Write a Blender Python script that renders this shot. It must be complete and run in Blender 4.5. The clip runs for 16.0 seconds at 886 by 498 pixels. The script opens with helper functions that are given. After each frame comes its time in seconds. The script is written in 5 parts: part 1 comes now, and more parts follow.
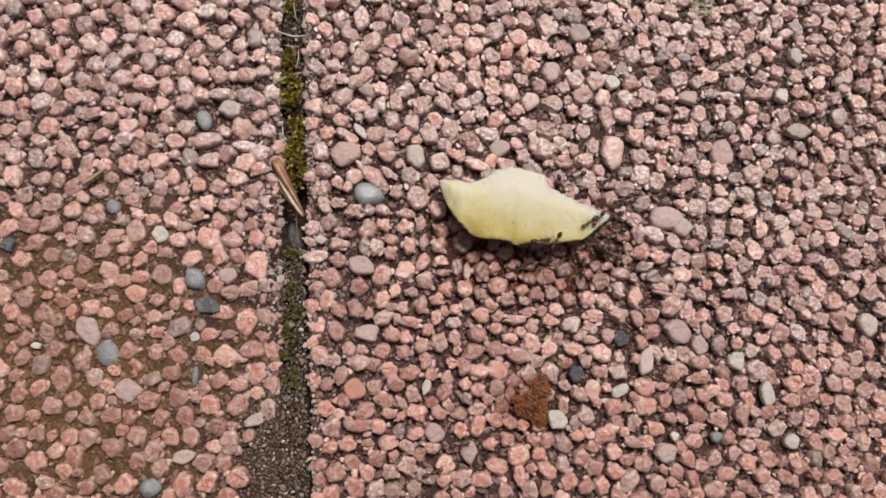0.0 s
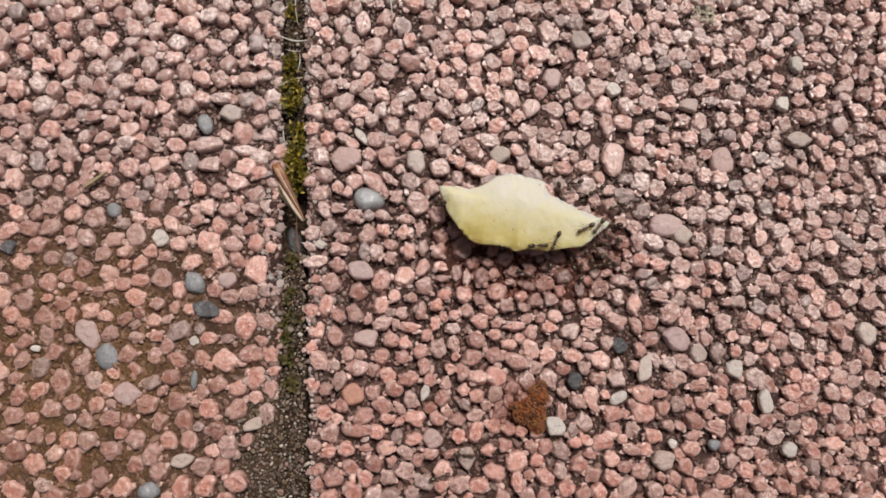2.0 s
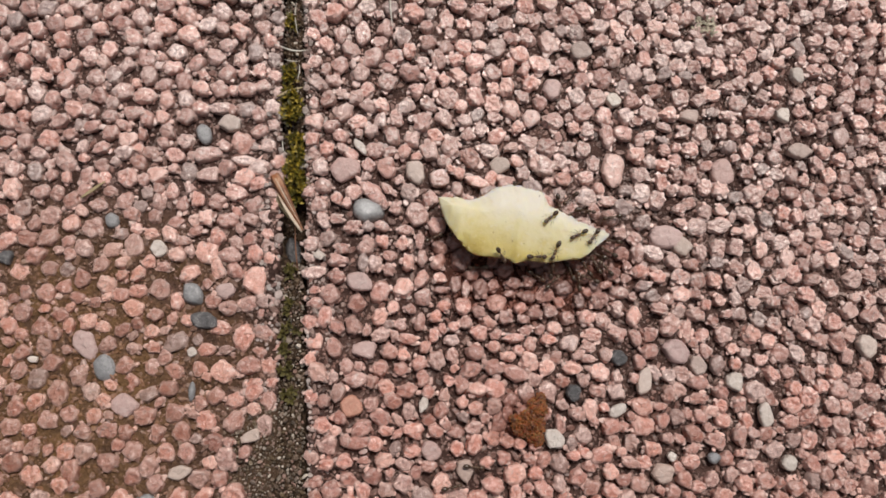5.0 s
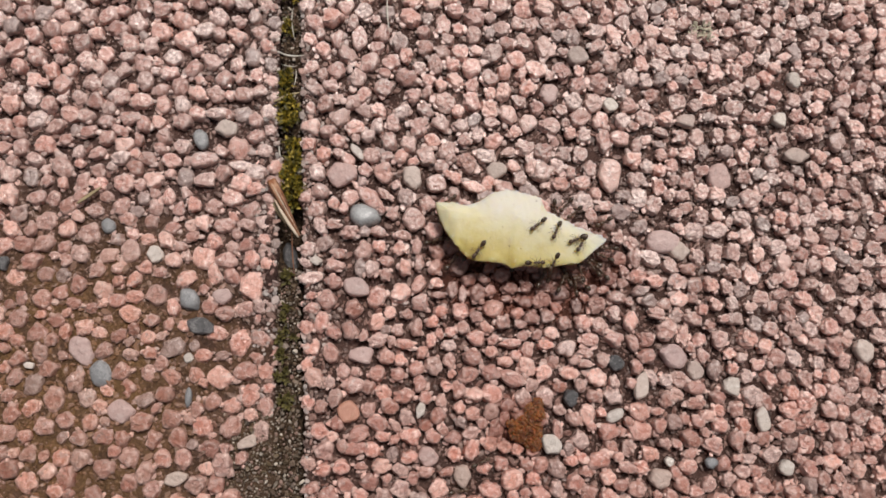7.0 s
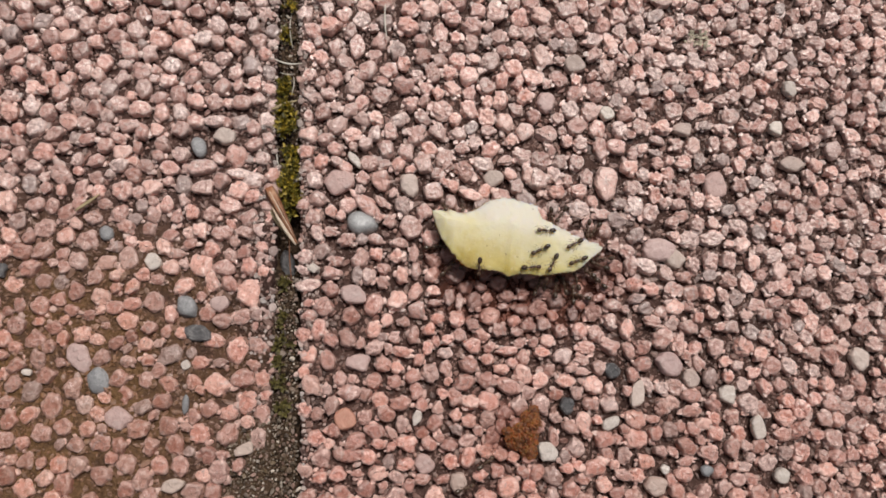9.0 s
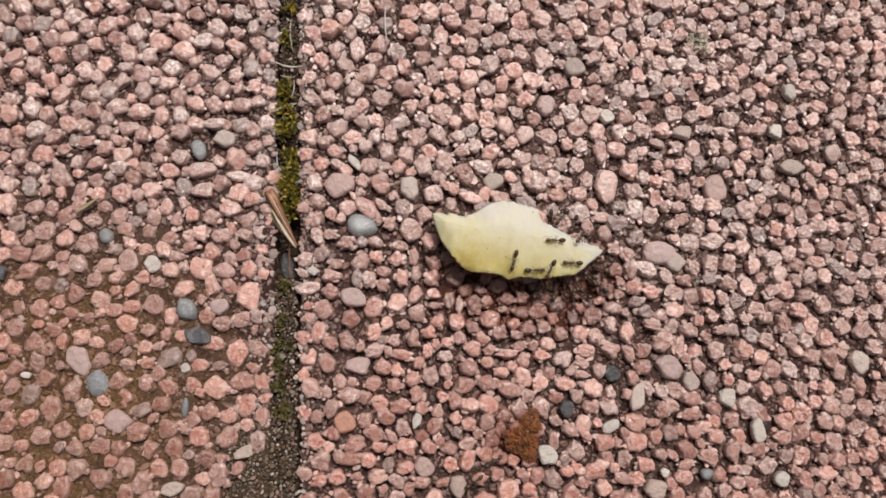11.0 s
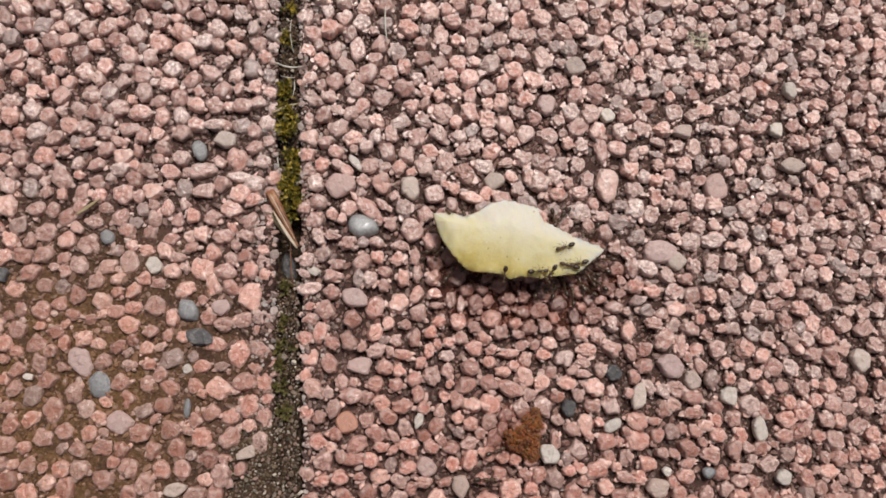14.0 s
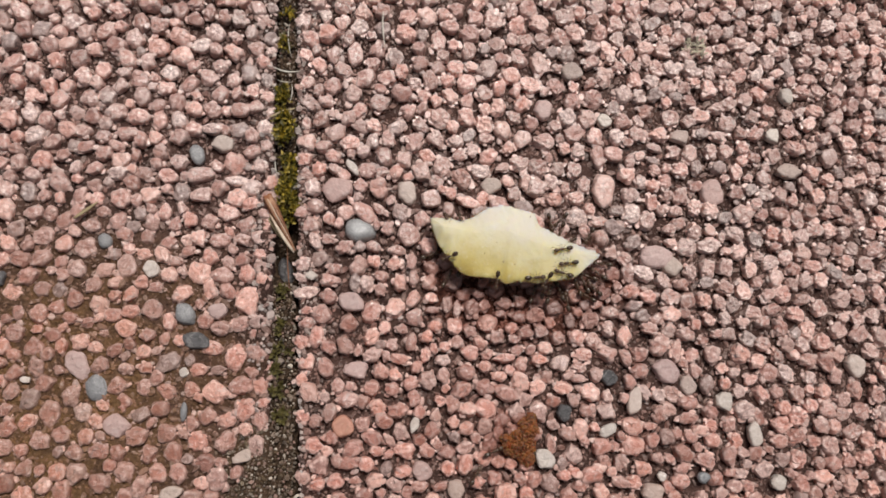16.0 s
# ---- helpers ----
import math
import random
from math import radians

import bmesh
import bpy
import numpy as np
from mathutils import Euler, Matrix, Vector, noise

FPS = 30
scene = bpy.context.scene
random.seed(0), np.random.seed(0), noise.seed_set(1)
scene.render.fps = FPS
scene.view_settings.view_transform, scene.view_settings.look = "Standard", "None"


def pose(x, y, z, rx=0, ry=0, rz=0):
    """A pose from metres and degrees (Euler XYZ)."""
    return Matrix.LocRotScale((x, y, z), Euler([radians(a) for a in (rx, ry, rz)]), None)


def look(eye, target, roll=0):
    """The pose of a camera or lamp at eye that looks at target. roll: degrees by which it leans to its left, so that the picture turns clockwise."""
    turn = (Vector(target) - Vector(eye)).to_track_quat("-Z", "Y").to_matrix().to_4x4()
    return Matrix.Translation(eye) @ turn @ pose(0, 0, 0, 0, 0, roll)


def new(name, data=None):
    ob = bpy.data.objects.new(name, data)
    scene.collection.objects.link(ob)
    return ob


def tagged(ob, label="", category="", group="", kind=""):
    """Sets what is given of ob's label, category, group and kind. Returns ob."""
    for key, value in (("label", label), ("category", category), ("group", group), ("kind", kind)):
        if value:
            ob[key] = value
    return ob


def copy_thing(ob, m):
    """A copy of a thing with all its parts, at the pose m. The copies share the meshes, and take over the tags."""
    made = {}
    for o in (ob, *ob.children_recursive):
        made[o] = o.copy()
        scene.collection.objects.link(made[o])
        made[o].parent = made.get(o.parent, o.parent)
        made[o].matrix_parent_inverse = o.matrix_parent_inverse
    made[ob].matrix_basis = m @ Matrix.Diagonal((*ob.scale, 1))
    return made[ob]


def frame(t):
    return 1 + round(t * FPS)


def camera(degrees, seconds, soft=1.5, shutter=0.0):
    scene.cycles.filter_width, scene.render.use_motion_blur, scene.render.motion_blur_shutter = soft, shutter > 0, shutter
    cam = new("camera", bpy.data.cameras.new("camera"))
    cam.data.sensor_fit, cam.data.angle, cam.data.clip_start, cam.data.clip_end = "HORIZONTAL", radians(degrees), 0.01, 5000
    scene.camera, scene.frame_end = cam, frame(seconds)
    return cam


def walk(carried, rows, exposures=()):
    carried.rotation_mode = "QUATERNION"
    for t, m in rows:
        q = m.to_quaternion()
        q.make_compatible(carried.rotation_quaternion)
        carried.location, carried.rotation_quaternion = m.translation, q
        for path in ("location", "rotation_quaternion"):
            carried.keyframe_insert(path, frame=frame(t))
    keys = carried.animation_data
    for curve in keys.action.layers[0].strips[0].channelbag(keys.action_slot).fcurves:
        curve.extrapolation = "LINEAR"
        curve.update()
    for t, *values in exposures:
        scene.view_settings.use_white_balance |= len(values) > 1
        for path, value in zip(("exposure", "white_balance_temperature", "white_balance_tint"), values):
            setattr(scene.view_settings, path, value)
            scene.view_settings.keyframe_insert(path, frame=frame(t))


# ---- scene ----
import itertools

from mathutils.bvhtree import BVHTree

MM = 0.001
cam = camera(60, 16.0, soft=1.7)
PATH = [
    (0.0, pose(-0.01281, -0.02593, 0.14648, 10.000, -5.000, 0.000)),
    (0.5, pose(-0.01259, -0.02478, 0.14677, 9.677, -4.964, 0.130)),
    (1.0, pose(-0.01317, -0.02490, 0.14709, 9.864, -5.018, 0.169)),
    (1.5, pose(-0.01302, -0.02477, 0.14692, 9.833, -5.037, 0.317)),
    (2.0, pose(-0.01257, -0.02487, 0.14687, 9.969, -5.003, 0.462)),
    (2.5, pose(-0.01248, -0.02474, 0.14688, 9.928, -4.975, 0.473)),
    (3.0, pose(-0.01281, -0.02524, 0.14676, 9.999, -4.950, 0.564)),
    (3.5, pose(-0.01305, -0.02490, 0.14692, 9.848, -4.942, 0.620)),
    (4.0, pose(-0.01281, -0.02404, 0.14667, 9.870, -4.950, 0.731)),
    (6.5, pose(-0.01212, -0.02267, 0.14670, 10.413, -5.134, 0.529)),
    (7.0, pose(-0.01216, -0.02243, 0.14671, 10.274, -5.149, 0.568)),
    (7.5, pose(-0.01212, -0.02201, 0.14707, 10.346, -5.139, 0.585)),
    (8.0, pose(-0.01196, -0.02200, 0.14741, 10.477, -5.113, 0.652)),
    (8.5, pose(-0.01159, -0.02133, 0.14740, 10.301, -5.095, 0.653)),
    (9.0, pose(-0.01165, -0.02148, 0.14748, 10.439, -5.183, 0.692)),
    (11.5, pose(-0.01184, -0.02114, 0.14745, 10.583, -5.261, 0.717)),
    (12.0, pose(-0.01172, -0.02109, 0.14728, 10.617, -5.253, 0.683)),
    (12.5, pose(-0.01183, -0.02113, 0.14745, 10.536, -5.328, 0.712)),
    (13.0, pose(-0.01213, -0.02103, 0.14735, 10.535, -5.338, 0.626)),
    (13.5, pose(-0.01178, -0.02126, 0.14733, 10.487, -5.177, 0.552)),
    (14.0, pose(-0.01202, -0.02093, 0.14752, 10.449, -5.195, 0.485)),
    (14.5, pose(-0.01170, -0.02024, 0.14761, 10.438, -5.233, 0.504)),
    (15.0, pose(-0.01169, -0.02065, 0.14769, 10.649, -5.266, 0.566)),
    (15.5, pose(-0.01150, -0.02040, 0.14822, 10.649, -5.260, 0.671)),
    (16.0, pose(-0.01149, -0.02041, 0.14814, 10.547, -5.270, 0.690)),
]
walk(cam, PATH)

# ---- world and light: a bright overcast sky, brighter beyond the upper edge of the view ----
SUN_TURN, SUN_UP = 18.0, 62.0
world = bpy.data.worlds.new("sky")
scene.world = world
world.use_nodes = True
wn = world.node_tree.nodes
sky = wn.new("ShaderNodeTexSky")
sky.sky_type, sky.sun_disc = "NISHITA", False
sky.sun_elevation, sky.sun_rotation = radians(SUN_UP), radians(SUN_TURN)
sky.air_density, sky.dust_density = 1.0, 4.0
wn["Background"].inputs["Strength"].default_value = 0.072
haze = wn.new("ShaderNodeHueSaturation")  # thin cloud takes most of the blue out of the sky
haze.inputs["Saturation"].default_value = 0.4
world.node_tree.links.new(sky.outputs[0], haze.inputs["Color"])
world.node_tree.links.new(haze.outputs[0], wn["Background"].inputs[0])
sun = new("sun", bpy.data.lights.new("sun", "SUN"))
sun.data.energy, sun.data.angle, sun.data.color = 4.6, radians(20), (1.0, 0.95, 0.91)
sun.matrix_basis = look((math.sin(radians(SUN_TURN)) * math.cos(radians(SUN_UP)), math.cos(radians(SUN_TURN)) * math.cos(radians(SUN_UP)), math.sin(radians(SUN_UP))), (0, 0, 0))
scene.view_settings.exposure = -0.62


# ---- materials ----
class Nodes:
    """A material's node tree with short calls."""

    def __init__(self, name):
        self.mat = bpy.data.materials.new(name)
        self.mat.use_nodes = True
        self.tree = self.mat.node_tree
        self.shader = self.tree.nodes["Principled BSDF"]
        self.geo = self.add("ShaderNodeNewGeometry")

    def add(self, kind, **values):
        n = self.tree.nodes.new(kind)
        for key, value in values.items():
            n.inputs[key.replace("_", " ")].default_value = value
        return n

    def link(self, a, b):
        self.tree.links.new(a, b)
        return b.node

    def put(self, n, key, value):
        if isinstance(value, bpy.types.NodeSocket):
            self.link(value, n.inputs[key])
        else:
            n.inputs[key].default_value = value

    def noise(self, per_metre, detail=3.0, rough=0.6, warp=0.0):
        n = self.add("ShaderNodeTexNoise", Scale=per_metre, Detail=detail, Roughness=rough, Distortion=warp)
        self.link(self.geo.outputs["Position"], n.inputs["Vector"])
        return n.outputs["Fac"]

    def ramp(self, value, *stops):
        n = self.add("ShaderNodeValToRGB")
        e = n.color_ramp.elements
        while len(e) < len(stops):
            e.new(0.5)
        for one, (at, colour) in zip(e, stops):
            one.position = at
            one.color = (*colour, 1) if isinstance(colour, tuple) else (colour, colour, colour, 1)
        self.link(value, n.inputs[0])
        return n.outputs["Color"]

    def mix(self, fac, a, b, how="MIX"):
        n = self.tree.nodes.new("ShaderNodeMix")
        n.data_type, n.blend_type = "RGBA", how
        self.put(n, 0, fac)
        self.put(n, 6, a if isinstance(a, bpy.types.NodeSocket) else (*a, 1))
        self.put(n, 7, b if isinstance(b, bpy.types.NodeSocket) else (*b, 1))
        return n.outputs[2]

    def maths(self, how, a, b=0.0):
        n = self.tree.nodes.new("ShaderNodeMath")
        n.operation = how
        self.put(n, 0, a)
        self.put(n, 1, b)
        return n.outputs[0]

    def bump(self, height, depth, strength=1.0, under=None):
        n = self.add("ShaderNodeBump", Strength=strength, Distance=depth)
        self.link(height, n.inputs["Height"])
        if under is not None:
            self.link(under, n.inputs["Normal"])
        return n.outputs[0]

    def done(self, colour, rough, normal=None, **more):
        self.put(self.shader, "Base Color", colour if isinstance(colour, bpy.types.NodeSocket) else (*colour, 1))
        self.put(self.shader, "Roughness", rough)
        if normal is not None:
            self.link(normal, self.shader.inputs["Normal"])
        for key, value in more.items():
            self.put(self.shader, key.replace("_", " "), value)
        return self.mat


def chance(n):
    """A random number for each stone, whether it is an object or an island of a mesh."""
    info = n.add("ShaderNodeObjectInfo")
    return n.maths("FRACT", n.maths("ADD", info.outputs["Random"], n.geo.outputs["Random Per Island"]))


def soil_patch(n):
    """Where brown soil has spread over one slab, 0 to 1."""
    away = n.add("ShaderNodeVectorMath")
    away.operation = "DISTANCE"
    n.link(n.geo.outputs["Position"], away.inputs[0])
    away.inputs[1].default_value = (-0.068, -0.024, 0)
    return n.ramp(n.maths("ADD", n.maths("MULTIPLY", away.outputs["Value"], 17.0), n.maths("MULTIPLY", n.noise(70, 3), 0.55)), (0.50, 1.0), (1.05, 0.0))


def juice_and_shade(n):
    """Damp brown juice stain and shadow tint painted round the fruit, 0 to 1."""
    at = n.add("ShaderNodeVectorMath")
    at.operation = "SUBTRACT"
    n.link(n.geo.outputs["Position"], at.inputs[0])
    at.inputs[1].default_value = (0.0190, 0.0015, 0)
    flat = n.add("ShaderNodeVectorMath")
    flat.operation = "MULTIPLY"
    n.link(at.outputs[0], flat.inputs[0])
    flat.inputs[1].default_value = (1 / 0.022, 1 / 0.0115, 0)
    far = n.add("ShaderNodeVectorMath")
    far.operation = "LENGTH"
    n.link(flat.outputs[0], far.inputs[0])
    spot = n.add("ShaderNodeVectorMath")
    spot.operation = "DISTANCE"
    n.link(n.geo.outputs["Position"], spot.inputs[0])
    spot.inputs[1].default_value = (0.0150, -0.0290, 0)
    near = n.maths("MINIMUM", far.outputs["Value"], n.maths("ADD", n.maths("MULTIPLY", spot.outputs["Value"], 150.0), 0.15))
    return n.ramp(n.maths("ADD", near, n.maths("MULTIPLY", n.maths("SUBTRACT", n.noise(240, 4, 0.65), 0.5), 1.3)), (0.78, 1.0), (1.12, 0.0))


def crust_and_sheen(n):
    """Pale mineral crust and sky sheen painted on the stones, 0 to 1: most towards the far right corner."""
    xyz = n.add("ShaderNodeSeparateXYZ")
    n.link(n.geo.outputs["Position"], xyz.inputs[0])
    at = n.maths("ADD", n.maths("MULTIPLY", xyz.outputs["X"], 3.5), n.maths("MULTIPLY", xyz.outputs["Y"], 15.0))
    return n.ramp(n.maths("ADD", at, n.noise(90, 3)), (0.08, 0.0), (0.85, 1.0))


def stone_material(name, tones, pale, dark, speck=0.5, rough=0.62, relief=0.00016, soiled=0.0, damp=0.0):
    n = Nodes(name)
    luck = chance(n)
    step = 1.0 / len(tones)
    base = n.ramp(luck, *[(min(0.999, k * step + (0.0 if k == 0 else step * 0.35)), c) for k, c in enumerate(tones)])
    blotch = n.noise(760, 4, 0.66, 0.8)
    grain = n.noise(2900, 3, 0.75)
    fleck = n.noise(1300, 5, 0.74, 0.6)
    c = n.mix(n.ramp(blotch, (0.52, 0.0), (0.70, 0.5)), base, pale)
    c = n.mix(n.ramp(blotch, (0.26, 0.5), (0.40, 0.0)), c, dark)
    c = n.mix(n.ramp(fleck, (0.34, speck), (0.42, 0.0)), c, dark)
    c = n.mix(n.ramp(fleck, (0.57, 0.0), (0.66, 0.8)), c, pale)
    c = n.mix(n.ramp(grain, (0.68, 0.0), (0.78, 0.35)), c, pale)
    if damp:
        c = n.mix(n.ramp(n.geo.outputs["Pointiness"], (0.52, 0.0), (0.58, 0.5)), c, pale)
    if soiled:
        sheen_crust = n.maths("MULTIPLY", crust_and_sheen(n), 1.0 if damp else 0.2)
        # the sky's whitish sheen put into the base colour, along with pale crust flecks
        c = n.mix(1.0, c, n.mix(sheen_crust, (1.05, 0.935, 0.89), (1.08, 1.02, 1.0)), "MULTIPLY")
        c = n.mix(n.maths("MULTIPLY", sheen_crust, n.maths("MULTIPLY", n.ramp(fleck, (0.47, 0.05), (0.58, 0.85)), n.ramp(n.maths("FRACT", n.maths("MULTIPLY", luck, 5.17)), (0.1, 0.25), (0.8, 1.0)))), c, (0.95, 0.76, 0.68))
        c = n.mix(n.ramp(n.noise(420, 3, 0.7, 0.5), (0.60, 0.0), (0.70, 0.5)), c, (0.52, 0.43, 0.40))
        c = n.mix(n.ramp(n.noise(560, 3, 0.7, 0.9), (0.64, 0.0), (0.71, 0.55)), c, (0.17, 0.13, 0.12))
        c = n.mix(n.maths("MULTIPLY", soil_patch(n), n.ramp(fleck, (0.40, soiled), (0.60, soiled * 0.3))), c, (0.27, 0.13, 0.05))
        # juice brown, also carrying the red-brown of the fruit's shadow in the stone colour
        c = n.mix(n.maths("MULTIPLY", juice_and_shade(n), 0.7), c, (0.27, 0.085, 0.05))
    shade = n.ramp(n.maths("FRACT", n.maths("MULTIPLY", luck, 7.31)), (0.0, 0.70 if damp else 0.9), (1.0, 1.28 if damp else 1.1))
    c = n.mix(1.0, c, shade, "MULTIPLY")
    normal = n.bump(blotch, relief * 2.6, 1.0, n.bump(fleck, relief * 1.7, 1.0, n.bump(grain, relief * 0.6, 0.8)))
    gloss = n.ramp(n.noise(1500, 2), (0.35, rough - 0.18), (0.65, rough + 0.15))
    wet = n.bump(blotch, relief * 0.9, 0.9, n.bump(fleck, relief * 0.45, 0.9))
    if damp:
        damp = n.maths("ADD", n.maths("MULTIPLY", sheen_crust, 0.5), damp)
    return n.done(c, gloss, normal, Specular_IOR_Level=0.6, Coat_Weight=damp, Coat_Roughness=n.ramp(fleck, (0.42, 0.36), (0.60, 0.20)), Coat_Normal=wet, Coat_IOR=1.6)


PINK = (0.50, 0.245, 0.195)
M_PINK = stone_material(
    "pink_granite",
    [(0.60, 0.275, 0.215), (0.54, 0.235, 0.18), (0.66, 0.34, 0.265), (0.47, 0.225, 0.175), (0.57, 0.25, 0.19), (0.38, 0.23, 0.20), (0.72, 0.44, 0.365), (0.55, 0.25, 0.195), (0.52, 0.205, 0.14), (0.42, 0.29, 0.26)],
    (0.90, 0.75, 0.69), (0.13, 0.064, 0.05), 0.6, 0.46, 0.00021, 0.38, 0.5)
M_GREY = stone_material("grey_slate_stone", [(0.225, 0.222, 0.223), (0.25, 0.243, 0.24), (0.205, 0.205, 0.21)], (0.40, 0.39, 0.385), (0.11, 0.11, 0.115), 0.3, 0.38, 0.00008)
M_LIGHT_GREY = stone_material("light_grey_stone", [(0.30, 0.30, 0.295), (0.32, 0.315, 0.31)], (0.5, 0.5, 0.49), (0.2, 0.2, 0.2), 0.2, 0.34, 0.00005)
M_DARK = stone_material("dark_slate_stone", [(0.08, 0.076, 0.078), (0.095, 0.09, 0.09)], (0.33, 0.31, 0.30), (0.03, 0.03, 0.032), 0.4, 0.6, 0.00016)
M_WHITE = stone_material("white_quartz", [(0.64, 0.545, 0.475), (0.60, 0.52, 0.46), (0.68, 0.59, 0.51)], (0.78, 0.72, 0.67), (0.30, 0.23, 0.19), 0.45, 0.42, 0.00013)
M_BEIGE = stone_material("beige_limestone", [(0.56, 0.43, 0.36), (0.51, 0.405, 0.35), (0.60, 0.475, 0.41)], (0.70, 0.61, 0.55), (0.22, 0.17, 0.14), 0.4, 0.6, 0.0001)
M_LILAC = stone_material("mauve_porphyry", [(0.53, 0.35, 0.31), (0.54, 0.38, 0.345), (0.50, 0.34, 0.315)], (0.66, 0.53, 0.49), (0.18, 0.12, 0.11), 0.35, 0.58, 0.0001)
M_OLIVE = stone_material("olive_grey_stone", [(0.52, 0.375, 0.315), (0.48, 0.37, 0.32), (0.47, 0.345, 0.30)], (0.66, 0.56, 0.5), (0.17, 0.14, 0.115), 0.35, 0.55, 0.00012)
M_ORANGE = stone_material("orange_jasper", [(0.54, 0.245, 0.165), (0.56, 0.27, 0.19)], (0.60, 0.36, 0.25), (0.25, 0.10, 0.06), 0.3, 0.5, 0.0001)
M_GRIT = stone_material("mixed_grit", [(0.09, 0.055, 0.034), (0.21, 0.14, 0.095), (0.05, 0.036, 0.024), (0.34, 0.20, 0.155), (0.20, 0.15, 0.12), (0.60, 0.52, 0.43), (0.07, 0.045, 0.026), (0.11, 0.07, 0.032)], (0.4, 0.34, 0.27), (0.07, 0.055, 0.04), 0.5, 0.7, 0.00008)


def matrix_material():
    """Grey-brown cement between the stones, with a patch of brown soil on one slab."""
    n = Nodes("weathered_cement")
    coarse, fine, tiny = n.noise(160, 4, 0.6), n.noise(1400, 4, 0.7), n.noise(5200, 2)
    c = n.mix(n.ramp(coarse, (0.35, 0.0), (0.68, 1.0)), (0.050, 0.027, 0.022), (0.130, 0.074, 0.060))
    at = n.add("ShaderNodeVectorMath")
    at.operation = "SUBTRACT"
    n.link(n.geo.outputs["Position"], at.inputs[0])
    at.inputs[1].default_value = (-0.033, -0.041, 0)
    flat = n.add("ShaderNodeVectorMath")
    flat.operation = "MULTIPLY"
    n.link(at.outputs[0], flat.inputs[0])
    flat.inputs[1].default_value = (1 / 0.0075, 1 / 0.0155, 0)
    far = n.add("ShaderNodeVectorMath")
    far.operation = "LENGTH"
    n.link(flat.outputs[0], far.inputs[0])
    c = n.mix(n.ramp(fine, (0.58, 0.0), (0.72, 0.6)), c, (0.28, 0.19, 0.16))
    # same brown on the cement: juice plus painted shadow tint by the fruit
    c = n.mix(n.maths("MULTIPLY", juice_and_shade(n), 0.75), c, (0.10, 0.03, 0.017))
    c = n.mix(n.ramp(n.maths("ADD", n.maths("MULTIPLY", far.outputs["Value"], 0.5), n.maths("MULTIPLY", n.noise(300, 3), 0.25)), (0.5, 0.85), (0.675, 0.0)), c, (0.085, 0.055, 0.036))
    c = n.mix(n.ramp(fine, (0.30, 0.7), (0.42, 0.0)), c, (0.035, 0.024, 0.02))
    c = n.mix(n.ramp(tiny, (0.66, 0.0), (0.74, 0.6)), c, (0.48, 0.36, 0.33))
    brown = n.mix(n.ramp(fine, (0.35, 0.0), (0.65, 1.0)), (0.11, 0.060, 0.025), (0.30, 0.168, 0.077))
    c = n.mix(n.maths("MULTIPLY", soil_patch(n), n.ramp(n.noise(240, 3), (0.36, 0.3), (0.58, 0.85))), c, brown)
    return n.done(c, 0.75, n.bump(fine, 0.0009, 1.0, n.bump(tiny, 0.0001)), Specular_IOR_Level=0.12)


def soil_material():
    n = Nodes("joint_soil")
    fine, tiny = n.noise(1100, 4, 0.7), n.noise(4800, 2)
    c = n.ramp(fine, (0.36, (0.010, 0.007, 0.005)), (0.52, (0.052, 0.032, 0.019)), (0.7, (0.16, 0.105, 0.07)))
    return n.done(c, 0.9, n.bump(fine, 0.0006, 1.0, n.bump(tiny, 0.0001)), Specular_IOR_Level=0.15)


def ground_material():
    n = Nodes("distant_paving")
    big, fine = n.noise(3, 4), n.noise(240, 3)
    c = n.mix(n.ramp(fine, (0.4, 0.0), (0.6, 1.0)), (0.10, 0.07, 0.06), PINK)
    c = n.mix(n.ramp(big, (0.4, 0.0), (0.7, 0.4)), c, (0.2, 0.15, 0.13))
    return n.done(c, 0.85, n.bump(fine, 0.002))


def fruit_material():
    """Pale flesh, yellower towards the skin side."""
    n = Nodes("fruit_flesh")
    xyz = n.add("ShaderNodeSeparateXYZ")
    n.link(n.geo.outputs["Position"], xyz.inputs[0])
    side = n.maths("ADD", n.maths("MULTIPLY", xyz.outputs["Y"], 70.0), n.maths("MULTIPLY", xyz.outputs["X"], 14.0))
    mottle = n.noise(210, 4, 0.6)
    vein = n.noise(900, 4, 0.65)
    f = n.maths("ADD", side, n.maths("MULTIPLY", n.maths("SUBTRACT", mottle, 0.5), 0.6))
    c = n.ramp(f, (0.10, (0.36, 0.25, 0.04)), (0.38, (0.57, 0.47, 0.175)), (0.74, (0.66, 0.605, 0.40)), (1.08, (0.68, 0.635, 0.53)))
    c = n.mix(n.ramp(vein, (0.58, 0.0), (0.72, 0.35)), c, (0.70, 0.66, 0.55))
    c = n.mix(n.ramp(vein, (0.24, 0.35), (0.38, 0.0)), c, (0.50, 0.42, 0.16))
    c = n.mix(n.ramp(n.noise(1500, 1), (0.77, 0.0), (0.80, 0.7)), c, (0.20, 0.11, 0.04))
    normal = n.bump(mottle, 0.0005, 0.5, n.bump(vein, 0.0001, 0.7))
    return n.done(c, n.ramp(vein, (0.3, 0.45), (0.7, 0.65)), normal, Subsurface_Weight=0.9, Subsurface_Radius=(1.0, 0.85, 0.5), Subsurface_Scale=0.0022, Specular_IOR_Level=0.3)


def plain_material(name, a, b, per_metre, rough, relief=0.00008, **more):
    n = Nodes(name)
    fac = n.noise(per_metre, 4, 0.65)
    return n.done(n.mix(n.ramp(fac, (0.35, 0.0), (0.65, 1.0)), a, b), rough, n.bump(fac, relief), **more)


